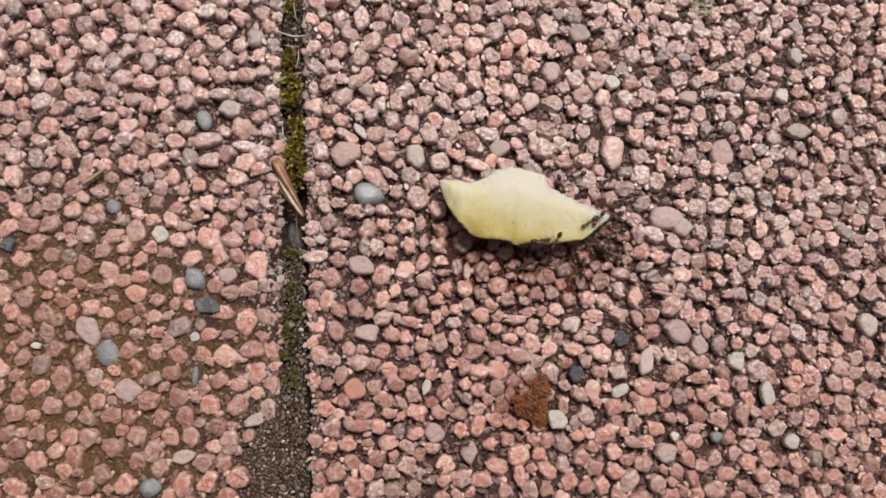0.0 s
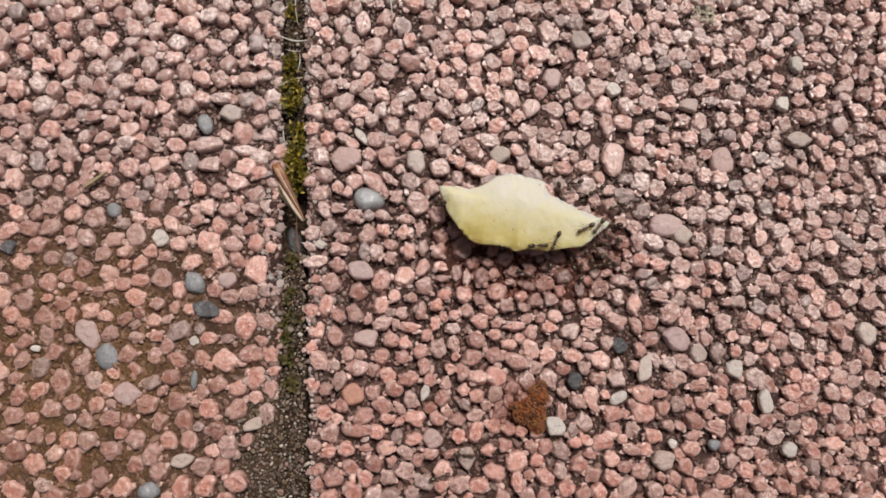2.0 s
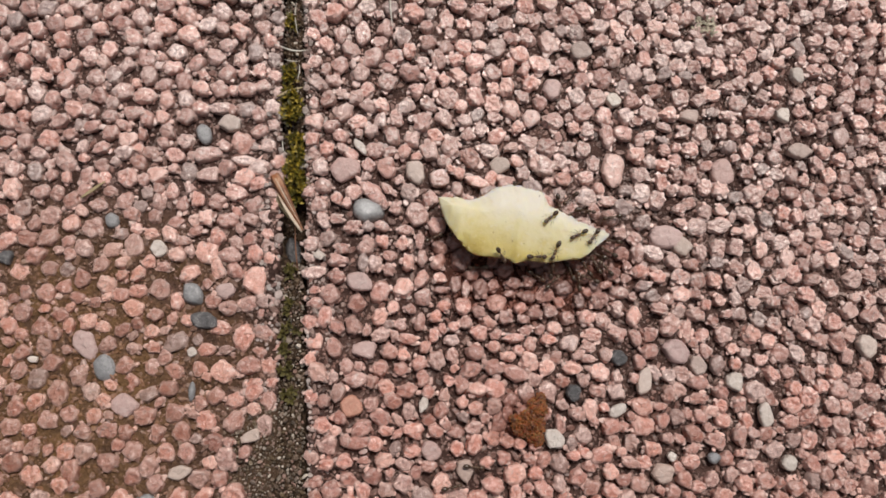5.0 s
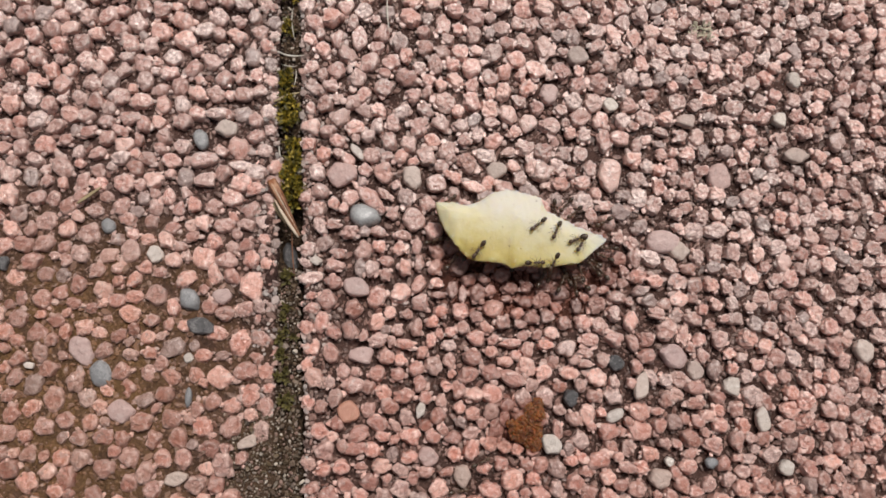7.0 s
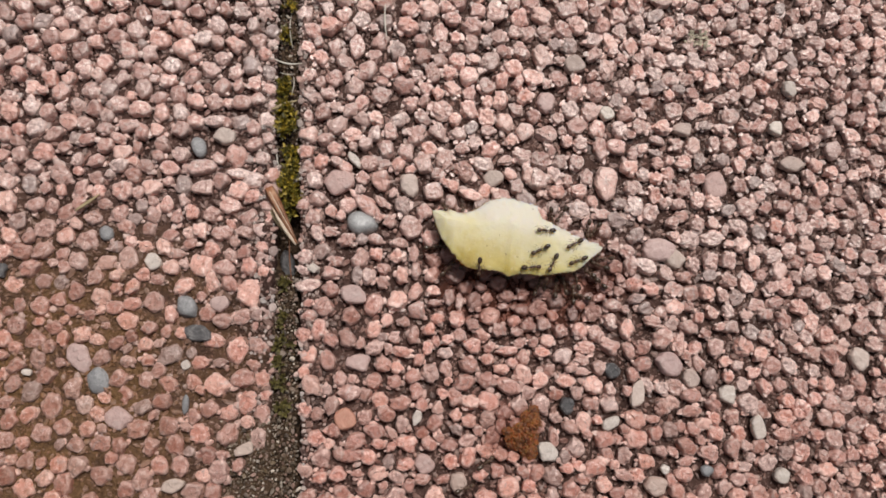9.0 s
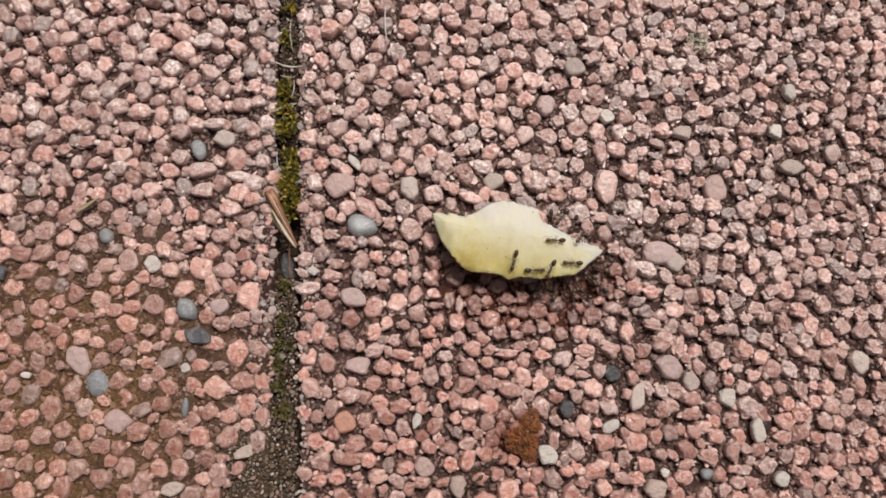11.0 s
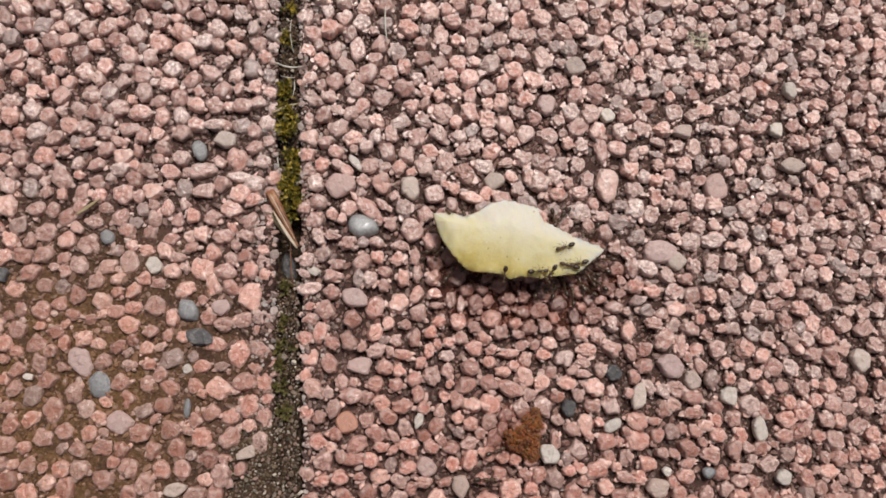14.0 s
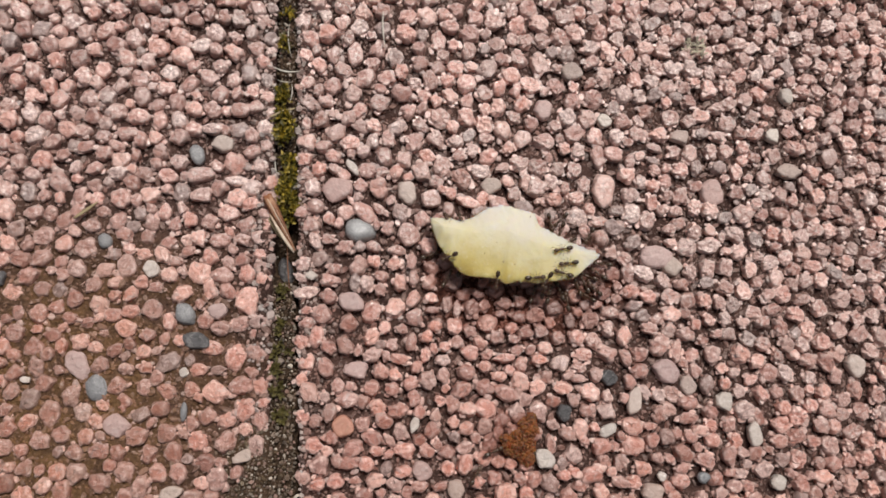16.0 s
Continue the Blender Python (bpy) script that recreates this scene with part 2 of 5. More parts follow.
M_SKIN = plain_material("fruit_skin", (0.42, 0.27, 0.06), (0.30, 0.17, 0.04), 300, 0.4, 0.0001, Subsurface_Weight=0.3, Subsurface_Scale=0.0008)
M_MATRIX, M_SOIL, M_GROUND, M_FRUIT = matrix_material(), soil_material(), ground_material(), fruit_material()
M_ANT = plain_material("ant_shell", (0.06, 0.035, 0.021), (0.11, 0.064, 0.038), 2500, 0.3, 0.00001)
M_GASTER = plain_material("ant_gaster", (0.035, 0.022, 0.014), (0.07, 0.043, 0.026), 2500, 0.24, 0.00001)
M_LEG = plain_material("ant_leg", (0.13, 0.07, 0.035), (0.08, 0.04, 0.02), 4000, 0.35, 0.00001)
M_HUSK = plain_material("dry_husk", (0.27, 0.095, 0.035), (0.50, 0.30, 0.18), 420, 0.6, 0.0002)
M_HUSK_DARK = plain_material("dark_husk", (0.13, 0.045, 0.02), (0.30, 0.13, 0.06), 500, 0.6, 0.0002)
M_HUSK_TIP = plain_material("pale_husk_fibre", (0.50, 0.38, 0.27), (0.66, 0.54, 0.42), 700, 0.6)
M_STRAW = plain_material("dead_grass", (0.42, 0.33, 0.19), (0.30, 0.23, 0.12), 600, 0.65)
M_FIBRE = plain_material("white_fibre", (0.66, 0.62, 0.54), (0.55, 0.5, 0.42), 900, 0.55)
M_LICHEN = plain_material("grey_lichen", (0.66, 0.58, 0.42), (0.16, 0.14, 0.105), 1200, 0.8)
M_CRUMB = plain_material("rusty_crumb", (0.32, 0.105, 0.022), (0.11, 0.034, 0.011), 900, 0.55, 0.0003, Subsurface_Weight=0.4, Subsurface_Scale=0.0008)


def moss_material():
    n = Nodes("moss_leaf")
    luck = n.geo.outputs["Random Per Island"]
    c = n.ramp(luck, (0.0, (0.05, 0.048, 0.006)), (0.4, (0.13, 0.105, 0.009)), (0.75, (0.33, 0.225, 0.016)), (1.0, (0.55, 0.41, 0.07)))
    return n.done(n.mix(n.ramp(n.noise(500), (0.4, 0.0), (0.62, 0.6)), c, (0.045, 0.04, 0.008)), 0.5)


M_MOSS = moss_material()
M_MOSS_OLD = plain_material("withered_moss", (0.13, 0.105, 0.02), (0.055, 0.045, 0.015), 1400, 0.7)


# ---- mesh helpers ----
def mesh_from(name, verts, faces, material, smooth=True):
    me = bpy.data.meshes.new(name)
    me.from_pydata([tuple(v) for v in verts], [], [tuple(f) for f in faces])
    me.materials.append(material)
    me.polygons.foreach_set("use_smooth", [smooth] * len(me.polygons))
    me.update()
    return me


def mesh_from_bm(name, bm, material, smooth=True):
    me = bpy.data.meshes.new(name)
    bm.to_mesh(me)
    bm.free()
    me.materials.append(material)
    me.polygons.foreach_set("use_smooth", [smooth] * len(me.polygons))
    return me


def part(name, bm, material, parent, label="", smooth=True):
    ob = new(name, mesh_from_bm(name, bm, material, smooth))
    ob.parent = parent
    return tagged(ob, label)


def joined(name, blocks, material, smooth=None):
    """One mesh from many small (vertices, triangles) blocks; smooth: one flag for each block."""
    counts = [len(v) for v, _ in blocks]
    base = np.concatenate([[0], np.cumsum(counts)[:-1]])
    verts = np.concatenate([v for v, _ in blocks]).astype(np.float32)
    tris = np.concatenate([f + b for (_, f), b in zip(blocks, base)]).astype(np.int32)
    me = bpy.data.meshes.new(name)
    me.vertices.add(len(verts))
    me.vertices.foreach_set("co", verts.ravel())
    me.loops.add(tris.size)
    me.loops.foreach_set("vertex_index", tris.ravel())
    me.polygons.add(len(tris))
    me.polygons.foreach_set("loop_start", np.arange(len(tris), dtype=np.int32) * 3)
    me.polygons.foreach_set("use_smooth", np.repeat(np.array(smooth if smooth else [False] * len(blocks), dtype=bool), [len(f) for _, f in blocks]))
    me.materials.append(material)
    me.update(calc_edges=True)
    me.validate()
    return me


def ball(level):
    bm = bmesh.new()
    bmesh.ops.create_icosphere(bm, subdivisions=level, radius=1.0)
    v = np.array([p.co[:] for p in bm.verts])
    f = np.array([[p.index for p in q.verts] for q in bm.faces])
    bm.free()
    return v, f


def chipped(level, seed, sharp=14.0, cut=-0.45, faces=10):
    """A stone of unit size: a ball worn flat by planes, with a flattened top and no underside."""
    rng = np.random.default_rng(seed)
    v, f = ball(level)
    normals = rng.normal(size=(faces, 3))
    normals[:, 2] *= 0.8
    normals[0] = (rng.normal() * 0.16, rng.normal() * 0.16, 1)
    normals /= np.linalg.norm(normals, axis=1)[:, None]
    depth = rng.uniform(0.72, 1.0, faces)
    depth[0] = rng.uniform(0.62, 0.8)
    reach = np.maximum(v @ normals.T, 0.02) / depth
    far = (np.sum(reach ** sharp, 1) + 1.0) ** (-1 / sharp)
    wob = np.array([noise.noise(Vector(p * 2.3) + Vector((seed * 3.7, 0, 0))) for p in v])
    v = v * (far * (1 + 0.10 * wob))[:, None]
    v[:, :2] /= np.abs(v[:, :2]).max(0)
    keep = f[(v[f][:, :, 2].max(1) > cut)]
    used = np.unique(keep)
    index = np.zeros(len(v), int)
    index[used] = np.arange(len(used))
    return v[used], index[keep]


def placed(shape, x, y, z, a, b, c, turn, lean_x=0.0, lean_y=0.0):
    v, f = shape
    m = np.array(Euler((lean_x, lean_y, turn)).to_matrix())
    return (v * (a, b, c)) @ m.T + (x, y, z), f


def chip(seed, around=20, rings=((-0.60, 0.95), (0.08, 1.0), (0.36, 0.965), (0.50, 0.89), (0.575, 0.77), (0.615, 0.55), (0.635, 0.26)), rough_by=1.0):
    """A crushed stone of unit size: steep sides with corners, a worn bevel and a nearly flat, pitted top."""
    rng = np.random.default_rng(seed)
    corners = int(rng.integers(4, 8))
    way = (np.arange(corners) + rng.uniform(-0.28, 0.28, corners)) * 2 * math.pi / corners
    depth = rng.uniform(0.66, 1.0, corners)
    angle = np.arange(around) * 2 * math.pi / around
    reach = np.maximum(np.cos(angle[:, None] - way), 0.02) / depth
    r = (np.sum(reach ** 10, 1) + 0.6) ** (-1 / 10)
    r /= r.max()
    tilt = rng.normal(0, 0.10, 2)
    dish = rng.uniform(-0.04, 0.11)
    verts = []
    for z, s in rings:
        z = z - dish * max(0.0, 1 - s / 0.80)
        for a, q in zip(angle, r):
            rough = rough_by * 0.22 * noise.noise(Vector((math.cos(a) * s * 1.9, math.sin(a) * s * 1.9, z * 2 + seed * 5.3)))
            rough += rough_by * 0.15 * noise.noise(Vector((math.cos(a) * s * 4.5, math.sin(a) * s * 4.5, z * 4 + seed * 9.1)))
            x, y = math.cos(a) * q * s * (1 + rough), math.sin(a) * q * s * (1 + rough)
            verts.append((x, y, z + (max(0, z) * (tilt[0] * x + tilt[1] * y) + rough * 0.7 * max(0, z))))
    verts.append((0, 0, rings[-1][0] - dish * 0.9 + rng.normal(0, 0.03)))
    faces = []
    for k in range(len(rings) - 1):
        for i in range(around):
            a, c = k * around + i, k * around + (i + 1) % around
            faces += [(a, c, c + around), (a, c + around, a + around)]
    last = (len(rings) - 1) * around
    faces += [(last + i, last + (i + 1) % around, len(verts) - 1) for i in range(around)]
    return np.array(verts), np.array(faces)


def cluster(seed, most=4, rough_by=1.0):
    """A stone with lesser bits of stone stuck to its flanks."""
    rng = np.random.default_rng(seed + 700)
    v, f = chip(seed, rough_by=rough_by)
    for k in range(int(rng.integers(most - 4, most))):
        w, g = chip(seed * 7 + k + 300, 8, ((-0.5, 0.9), (0.2, 1.0), (0.5, 0.8)))
        a, d, s = rng.uniform(0, 6.283), rng.uniform(0.72, 1.0), rng.uniform(0.28, 0.52)
        w = w * (s, s * rng.uniform(0.6, 1.0), s * 0.8)
        t = rng.uniform(0, 6.283)
        w = np.stack([w[:, 0] * math.cos(t) - w[:, 1] * math.sin(t), w[:, 0] * math.sin(t) + w[:, 1] * math.cos(t), w[:, 2]], 1)
        w = w + (math.cos(a) * d, math.sin(a) * d, rng.uniform(-0.15, 0.22))
        f = np.concatenate([f, g + len(v)])
        v = np.concatenate([v, w])
    return v, f


FINE = [cluster(k + 1, 5) for k in range(44)]
CRUSTY = [cluster(k + 201, 6, 1.2) for k in range(44)]
PLAIN = [chip(k + 401, 20, rough_by=0.45) for k in range(12)]
COARSE = [chip(k + 51, 9, ((-0.4, 0.95), (0.35, 0.97), (0.58, 0.7))) for k in range(16)]
SMOOTH = [chipped(3, k + 81, 9.0, -0.6, 8) for k in range(6)]
GRAIN = [chip(k + 101, 7, ((-0.6, 0.6), (0.0, 1.0), (0.5, 0.75))) for k in range(16)]


# ---- the plan: two slabs with a joint between them ----
def joint_left(y):
    return (-31.15 - 0.0362 * y / MM) * MM


def joint_right(y):
    return (-26.05 - 0.0490 * y / MM) * MM


SLAB, NEAR, FAR_Y = 0.30, -0.15, 0.15
VIEW = (-0.100, 0.115, -0.062, 0.080)
MATRIX_Z = -0.0018


def worn(x, y):
    """How far the left slab's edge is worn away to soil, 0 to 1."""
    d = math.hypot((x + 0.0330) / 0.0068, (y + 0.041) / 0.0145)
    return max(0.0, min(1.0, 1.35 - d))


def soiled(x, y):
    """How deep brown soil lies between the stones of the left slab, 0 to 1."""
    d = math.hypot(x + 0.066, (y + 0.016) * 0.9) / 0.034 + 0.5 * noise.noise(Vector((x * 70, y * 70, 11)))
    return max(0.0, min(1.0, 1.5 - d))


def matrix_height(x, y, left):
    edge = joint_left(y) - x if left else x - joint_right(y)
    rise = max(0.0, 1 - edge / (0.0055 if left else 0.0028))
    lumps = 0.0005 * noise.noise(Vector((x * 300, y * 300, 3))) + 0.00032 * noise.noise(Vector((x * 900, y * 900, 7)))
    round_off = 0.0006 * max(0.0, 1 - edge / 0.0007) ** 2
    return MATRIX_Z + 0.0011 * min(1.0, rise * 1.6) + lumps - round_off + (0.0011 * soiled(x, y) - 0.0006 * worn(x, y) if left else 0)


def slab_body(left):
    """A cast slab with an uneven top and plain sides, its inner edge along the joint."""
    sign = -1 if left else 1
    rows = np.concatenate([np.linspace(NEAR, VIEW[2], 30), np.linspace(VIEW[2], VIEW[3], 150)[1:], np.linspace(VIEW[3], FAR_Y, 26)[1:]])
    cols = np.concatenate([np.linspace(0, 0.008, 18), np.linspace(0.008, 0.14, 120)[1:], np.linspace(0.14, SLAB, 40)[1:]])
    verts, faces = [], []
    for y in rows:
        edge = joint_left(y) if left else joint_right(y)
        for u in cols:
            x = edge + sign * u
            ragged = 0.0004 * noise.noise(Vector((y * 420, left * 9, 1))) * max(0, 1 - u / 0.004)
            verts.append((x + ragged, y, matrix_height(x, y, left)))
    w, h = len(cols), len(rows)
    for j in range(h - 1):
        for i in range(w - 1):
            q = (j * w + i, j * w + i + 1, (j + 1) * w + i + 1, (j + 1) * w + i)
            faces.append(q[::-1] if left else q)
    ring = [i for i in range(w)] + [j * w + w - 1 for j in range(1, h)] + [(h - 1) * w + i for i in range(w - 2, -1, -1)] + [j * w for j in range(h - 2, 0, -1)]
    low = len(verts)
    verts += [(verts[k][0], verts[k][1], -0.04) for k in ring]
    for k in range(len(ring)):
        a, b, c, d = ring[k], ring[(k + 1) % len(ring)], low + (k + 1) % len(ring), low + k
        faces.append((a, b, c, d) if left else (d, c, b, a))
    faces.append(tuple(range(low, low + len(ring))))
    return mesh_from("paving_slab", verts, faces, M_MATRIX)


ground_bm = bmesh.new()
bmesh.ops.create_grid(ground_bm, x_segments=24, y_segments=24, size=400)
ground = tagged(new("ground", mesh_from_bm("ground", ground_bm, M_GROUND)), "pinkish paved ground stretching away around the slabs", "ground", kind="structure")
ground.location = (0, 0, -0.009)

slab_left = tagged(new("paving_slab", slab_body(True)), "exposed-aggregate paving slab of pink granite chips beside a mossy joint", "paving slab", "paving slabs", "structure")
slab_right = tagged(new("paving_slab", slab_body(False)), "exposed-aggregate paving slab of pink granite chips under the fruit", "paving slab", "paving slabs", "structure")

# stones that stand out by their colour: x, y, length, width in millimetres, turn in degrees
GREY = [
    (-14.8, 10.8, 6.8, 4.5, -15), (-61.7, -20.2, 4.6, 5.1, 0), (-46.8, -6.5, 4.8, 3.8, -35), (-46.9, 24.9, 3.0, 4.2, 20), (-52.6, -44.4, 4.3, 3.6, 0), (-45.8, -24.3, 1.3, 3.9, 0),
    (53.0, -36.0, 2.9, 2.1, 0), (-62.7, 7.3, 2.7, 3.0, 0),
]
DARK = [
    (-44.4, -11.4, 5.6, 3.8, -10), (-81.2, -0.4, 3.0, 3.1, 0), (34.9, -17.2, 3.6, 3.4, 0), (25.7, -24.0, 3.5, 3.6, 0),
]
WHITE = [
    (-16.4, 23.5, 4.0, 1.9, -50), (71.8, 34.0, 3.2, 3.6, 0), (35.3, 35.6, 3.4, 3.2, 0), (75.5, 43.0, 3.5, 4.1, 20), (-3.1, -26.4, 1.7, 3.3, -10), (-23.6, 1.6, 2.4, 1.9, 0),
    (44.6, -35.7, 1.9, 1.9, 0), (21.9, -32.7, 3.9, 4.7, 40), (34.2, -27.2, 4.2, 2.5, 30), (63.9, -27.7, 2.9, 5.2, 5), (68.3, -36.7, 3.4, 3.5, 30), (-74.2, -19.0, 2.2, 1.4, 0),
    (-46.2, -17.3, 1.9, 2.2, 0), (58.0, -21.5, 3.9, 4.2, 0), (-53.7, 2.0, 3.4, 3.7, 0),
]
BEIGE = [
    (39.8, -21.6, 2.9, 6.4, -15), (-34.7, -32.5, 4.3, 2.5, 25), (-47.0, -38.9, 4.6, 2.8, 20), (-5.5, 18.8, 4.7, 5.5, 20), (11.5, 20.8, 4.1, 3.9, 0), (48.6, 5.5, 4.2, 4.3, 0),
    (86.2, -14.1, 4.3, 4.9, 0), (-42.1, 27.4, 4.8, 3.8, 0),
]
OLIVE = [
    (28.7, 46.2, 4.8, 4.9, 0), (51.4, 32.9, 4.6, 3.2, 0), (50.7, -18.5, 3.7, 4.2, 0), (42.8, -38.9, 5.5, 4.1, 0), (4.9, -38.3, 3.2, 4.5, 20), (74.8, 26.4, 5.4, 3.5, 0),
]
LILAC = [
    (-15.7, -3.4, 5.6, 4.4, -15), (-14.4, -16.4, 5.3, 3.7, 0), (-1.5, -35.0, 4.2, 4.1, 0), (22.3, 37.5, 4.7, 4.8, 0), (-19.2, 19.0, 6.0, 5.4, 0), (-57.7, -26.9, 5.2, 4.7, 0),
    (-65.5, -16.2, 4.2, 6.5, 30), (46.3, -15.7, 6.2, 4.9, -30), (45.2, 7.2, 7.5, 5.5, 0), (57.9, 21.1, 5.1, 6.4, 0), (-40.6, -5.6, 4.0, 3.6, 0),
]
ORANGE = [
    (-16.5, -26.9, 4.4, 4.9, 0),
]
ROSE = [
    (-58.2, 2.5, 3.9, 5.7, 0), (-35.4, -3.7, 5.3, 6.5, 0), (-4.9, 10.2, 4.9, 5.2, 0), (34.7, 20.7, 5.9, 7.9, 0), (18.0, 31.0, 3.7, 4.1, 0), (-40.4, -20.7, 4.9, 4.6, 0), (-57.4, -9.3, 4.3, 3.5, 0),
    (-53.0, -5.8, 4.5, 4.4, 0), (-39.2, 34.7, 4.4, 3.4, 0), (-0.5, 17.8, 4.3, 4.1, 0), (84.4, 29.8, 3.8, 4.9, 0), (37.4, 28.6, 4.8, 3.6, 0), (-16.6, 47.7, 3.4, 6.1, 0),
    (-45.4, 16.8, 4.9, 3.3, 10), (-52.0, 20.4, 4.3, 3.3, 0),
]
SPECIAL = [(M_GREY, GREY, SMOOTH), (M_DARK, DARK, PLAIN), (M_WHITE, WHITE, PLAIN), (M_BEIGE, BEIGE, PLAIN), (M_LILAC, LILAC, PLAIN), (M_OLIVE, OLIVE, PLAIN), (M_ORANGE, ORANGE, PLAIN), (M_PINK, ROSE, PLAIN)]


# pink stones laid one by one: x, y, extent across and along in millimetres, and the turn in degrees of the slanted ones
BETWEEN_JOINT_AND_FRUIT = [
    (-20.1, 30.7, 3.8, 4.1), (-17.7, 34, 3.5, 2.9), (-12.4, 32.4, 2.9, 3.1), (-9.6, 29.9, 3.1, 3.7), (-4.4, 29.5, 3.7, 4.5), (0.7, 34.9, 4.6, 3.9), (6.4, 35.4, 3.6, 4.2), (10, 33.9, 3.8, 3.5),
    (4.3, 29.9, 3.2, 2.9), (10.1, 30.8, 3.2, 2.5), (16.1, 35.6, 2.8, 2.5), (10.9, 27.1, 3.8, 3.3), (-10.1, 26.2, 3.3, 3.8), (-6.2, 25.6, 3.3, 3.8), (-2.7, 23.1, 4.1, 4.2), (1.6, 24.3, 3.5, 4.3),
    (5.5, 22.2, 4.5, 4.2), (-10.9, 19.6, 4.2, 4.4), (-8.6, 17.1, 1.9, 2.2), (-6.6, 14.6, 3.1, 3.9), (-23.2, 15.4, 3.4, 3.5), (-14.4, 27.1, 3.1, 2.4), (16.2, 19.2, 2.6, 3.6), (18.4, 22.1, 2.4, 3.7),
]
BETWEEN_JOINT_AND_FRUIT_MORE = [
    (-9.2, 11.3, 2.7, 3.1), (-20.8, 12.9, 2.3, 2.5), (1.5, 19.6, 1.9, 1.6), (-22.9, 22.9, 3, 3.2), (-24.1, 19.3, 3.4, 3.4),
]
BEYOND_THE_FRUIT = [
    (22.3, 30.5, 4.4, 4.2), (27.4, 36.1, 3.7, 4), (31.9, 36.1, 4.3, 3.8), (33.3, 32.2, 3.7, 3.8), (26.7, 29.2, 2.4, 2.1), (33.8, 27.8, 3.1, 4.8), (42.2, 33, 3.7, 3.2), (49.8, 37.2, 3.8, 3.9),
    (56.2, 34, 3, 2.1), (61.8, 36.2, 3.4, 4.1), (50.1, 29.8, 3.1, 2.7), (53.6, 29.5, 3.1, 3.6), (42.6, 28.2, 2.1, 2.3), (45.3, 27.5, 2.5, 1.7), (51.4, 25.8, 3.3, 2.7), (54.7, 26.4, 2.5, 3.8),
    (59.4, 26.6, 3.1, 2.7), (63.3, 25.7, 2.5, 3.2), (65.1, 31, 2.5, 3), (21.2, 25, 4, 3.9), (28.8, 24.9, 3.2, 3.3), (20.9, 20.5, 4, 4.3), (30.8, 21.7, 2.8, 3.5), (42.6, 22.8, 2.3, 2.7),
]
BEYOND_THE_FRUIT_MORE = [
    (48, 23.2, 2.7, 2.7), (48.2, 20.1, 2.5, 2.3), (44.9, 18.6, 2.9, 3.3), (46.7, 17, 2.5, 2.5), (54.3, 22.2, 2.9, 2.5), (51.1, 20, 2.9, 3.9), (33.4, 14.3, 3.6, 2.4), (40.7, 15.8, 3.7, 4.5),
    (43.7, 14.6, 3.5, 3.4), (49.5, 16.9, 3.1, 2.3), (53.9, 17.6, 2.7, 2.9), (57.2, 17.6, 3.3, 3.3), (60.2, 15.8, 3.7, 2.5), (64.2, 16.6, 4.4, 4.3), (50.4, 14.3, 3.3, 2.4), (48.1, 13, 2.9, 2.4),
    (56.9, 13, 2.9, 2.4),
]
BELOW_THE_FRUIT = [
    (-17.4, 7.2, 3, 2.9), (-14.6, 7.5, 2.3, 2.1), (-11.5, 4.7, 2.8, 2.7), (-20.6, 8.8, 3, 1.7), (-4.3, 4.9, 2.1, 3.1), (-3.8, 1.6, 2.1, 3.1), (-13, 0.4, 2.6, 3.4), (-15.1, 0.6, 2.2, 4.2),
    (-19.3, 3.1, 2.6, 2.3), (-20, 0.8, 4.1, 2.8), (-6.5, 0.6, 2.5, 3.1), (-10.3, 1.8, 2.6, 2.5), (-10.2, -0.8, 2.4, 2.5), (-0.6, 0.9, 2.9, 3.3), (4.1, 1.6, 4.2, 4.2), (-11.8, -5.2, 3.9, 4.3),
    (-20.2, -2.4, 3.5, 2.6), (-3.3, -6, 3.6, 3.6), (7.6, -4.2, 3.1, 3.4), (-0.4, -2.3, 2.5, 2.1), (0, -4.6, 3, 1.5), (2.7, -3.4, 2.3, 3.4), (4.8, -4.3, 1.7, 3.4), (9, -1.3, 2.5, 1.9),
]
BELOW_THE_FRUIT_MORE = [
    (17.2, -2.5, 2.9, 2.5), (14.1, -2.9, 3.1, 2.7), (0.6, -7.6, 2.8, 2.3), (-5.9, -8.4, 2.4, 2.1), (-11.8, -10.1, 3.1, 3.1), (-7.9, -11.5, 2.8, 2.2), (-4, -11, 2.4, 3.5), (-1, -9.8, 2.6, 2.4),
    (2.6, -11.6, 2.6, 2.2), (10.7, -13, 2.5, 1.9), (12.6, -9.6, 3, 2.6), (15.7, -7.8, 2.7, 2.3), (16, -10.1, 2.5, 1.9), (16.6, -12.1, 2.9, 2.1), (-1.3, -13.4, 2.2, 2.6), (-6.2, -14.2, 3.7, 2.2),
    (2, -14.2, 3, 2.2), (14.1, -13.7, 4.6, 1.9), (-22.1, -10.2, 2.9, 4),
]
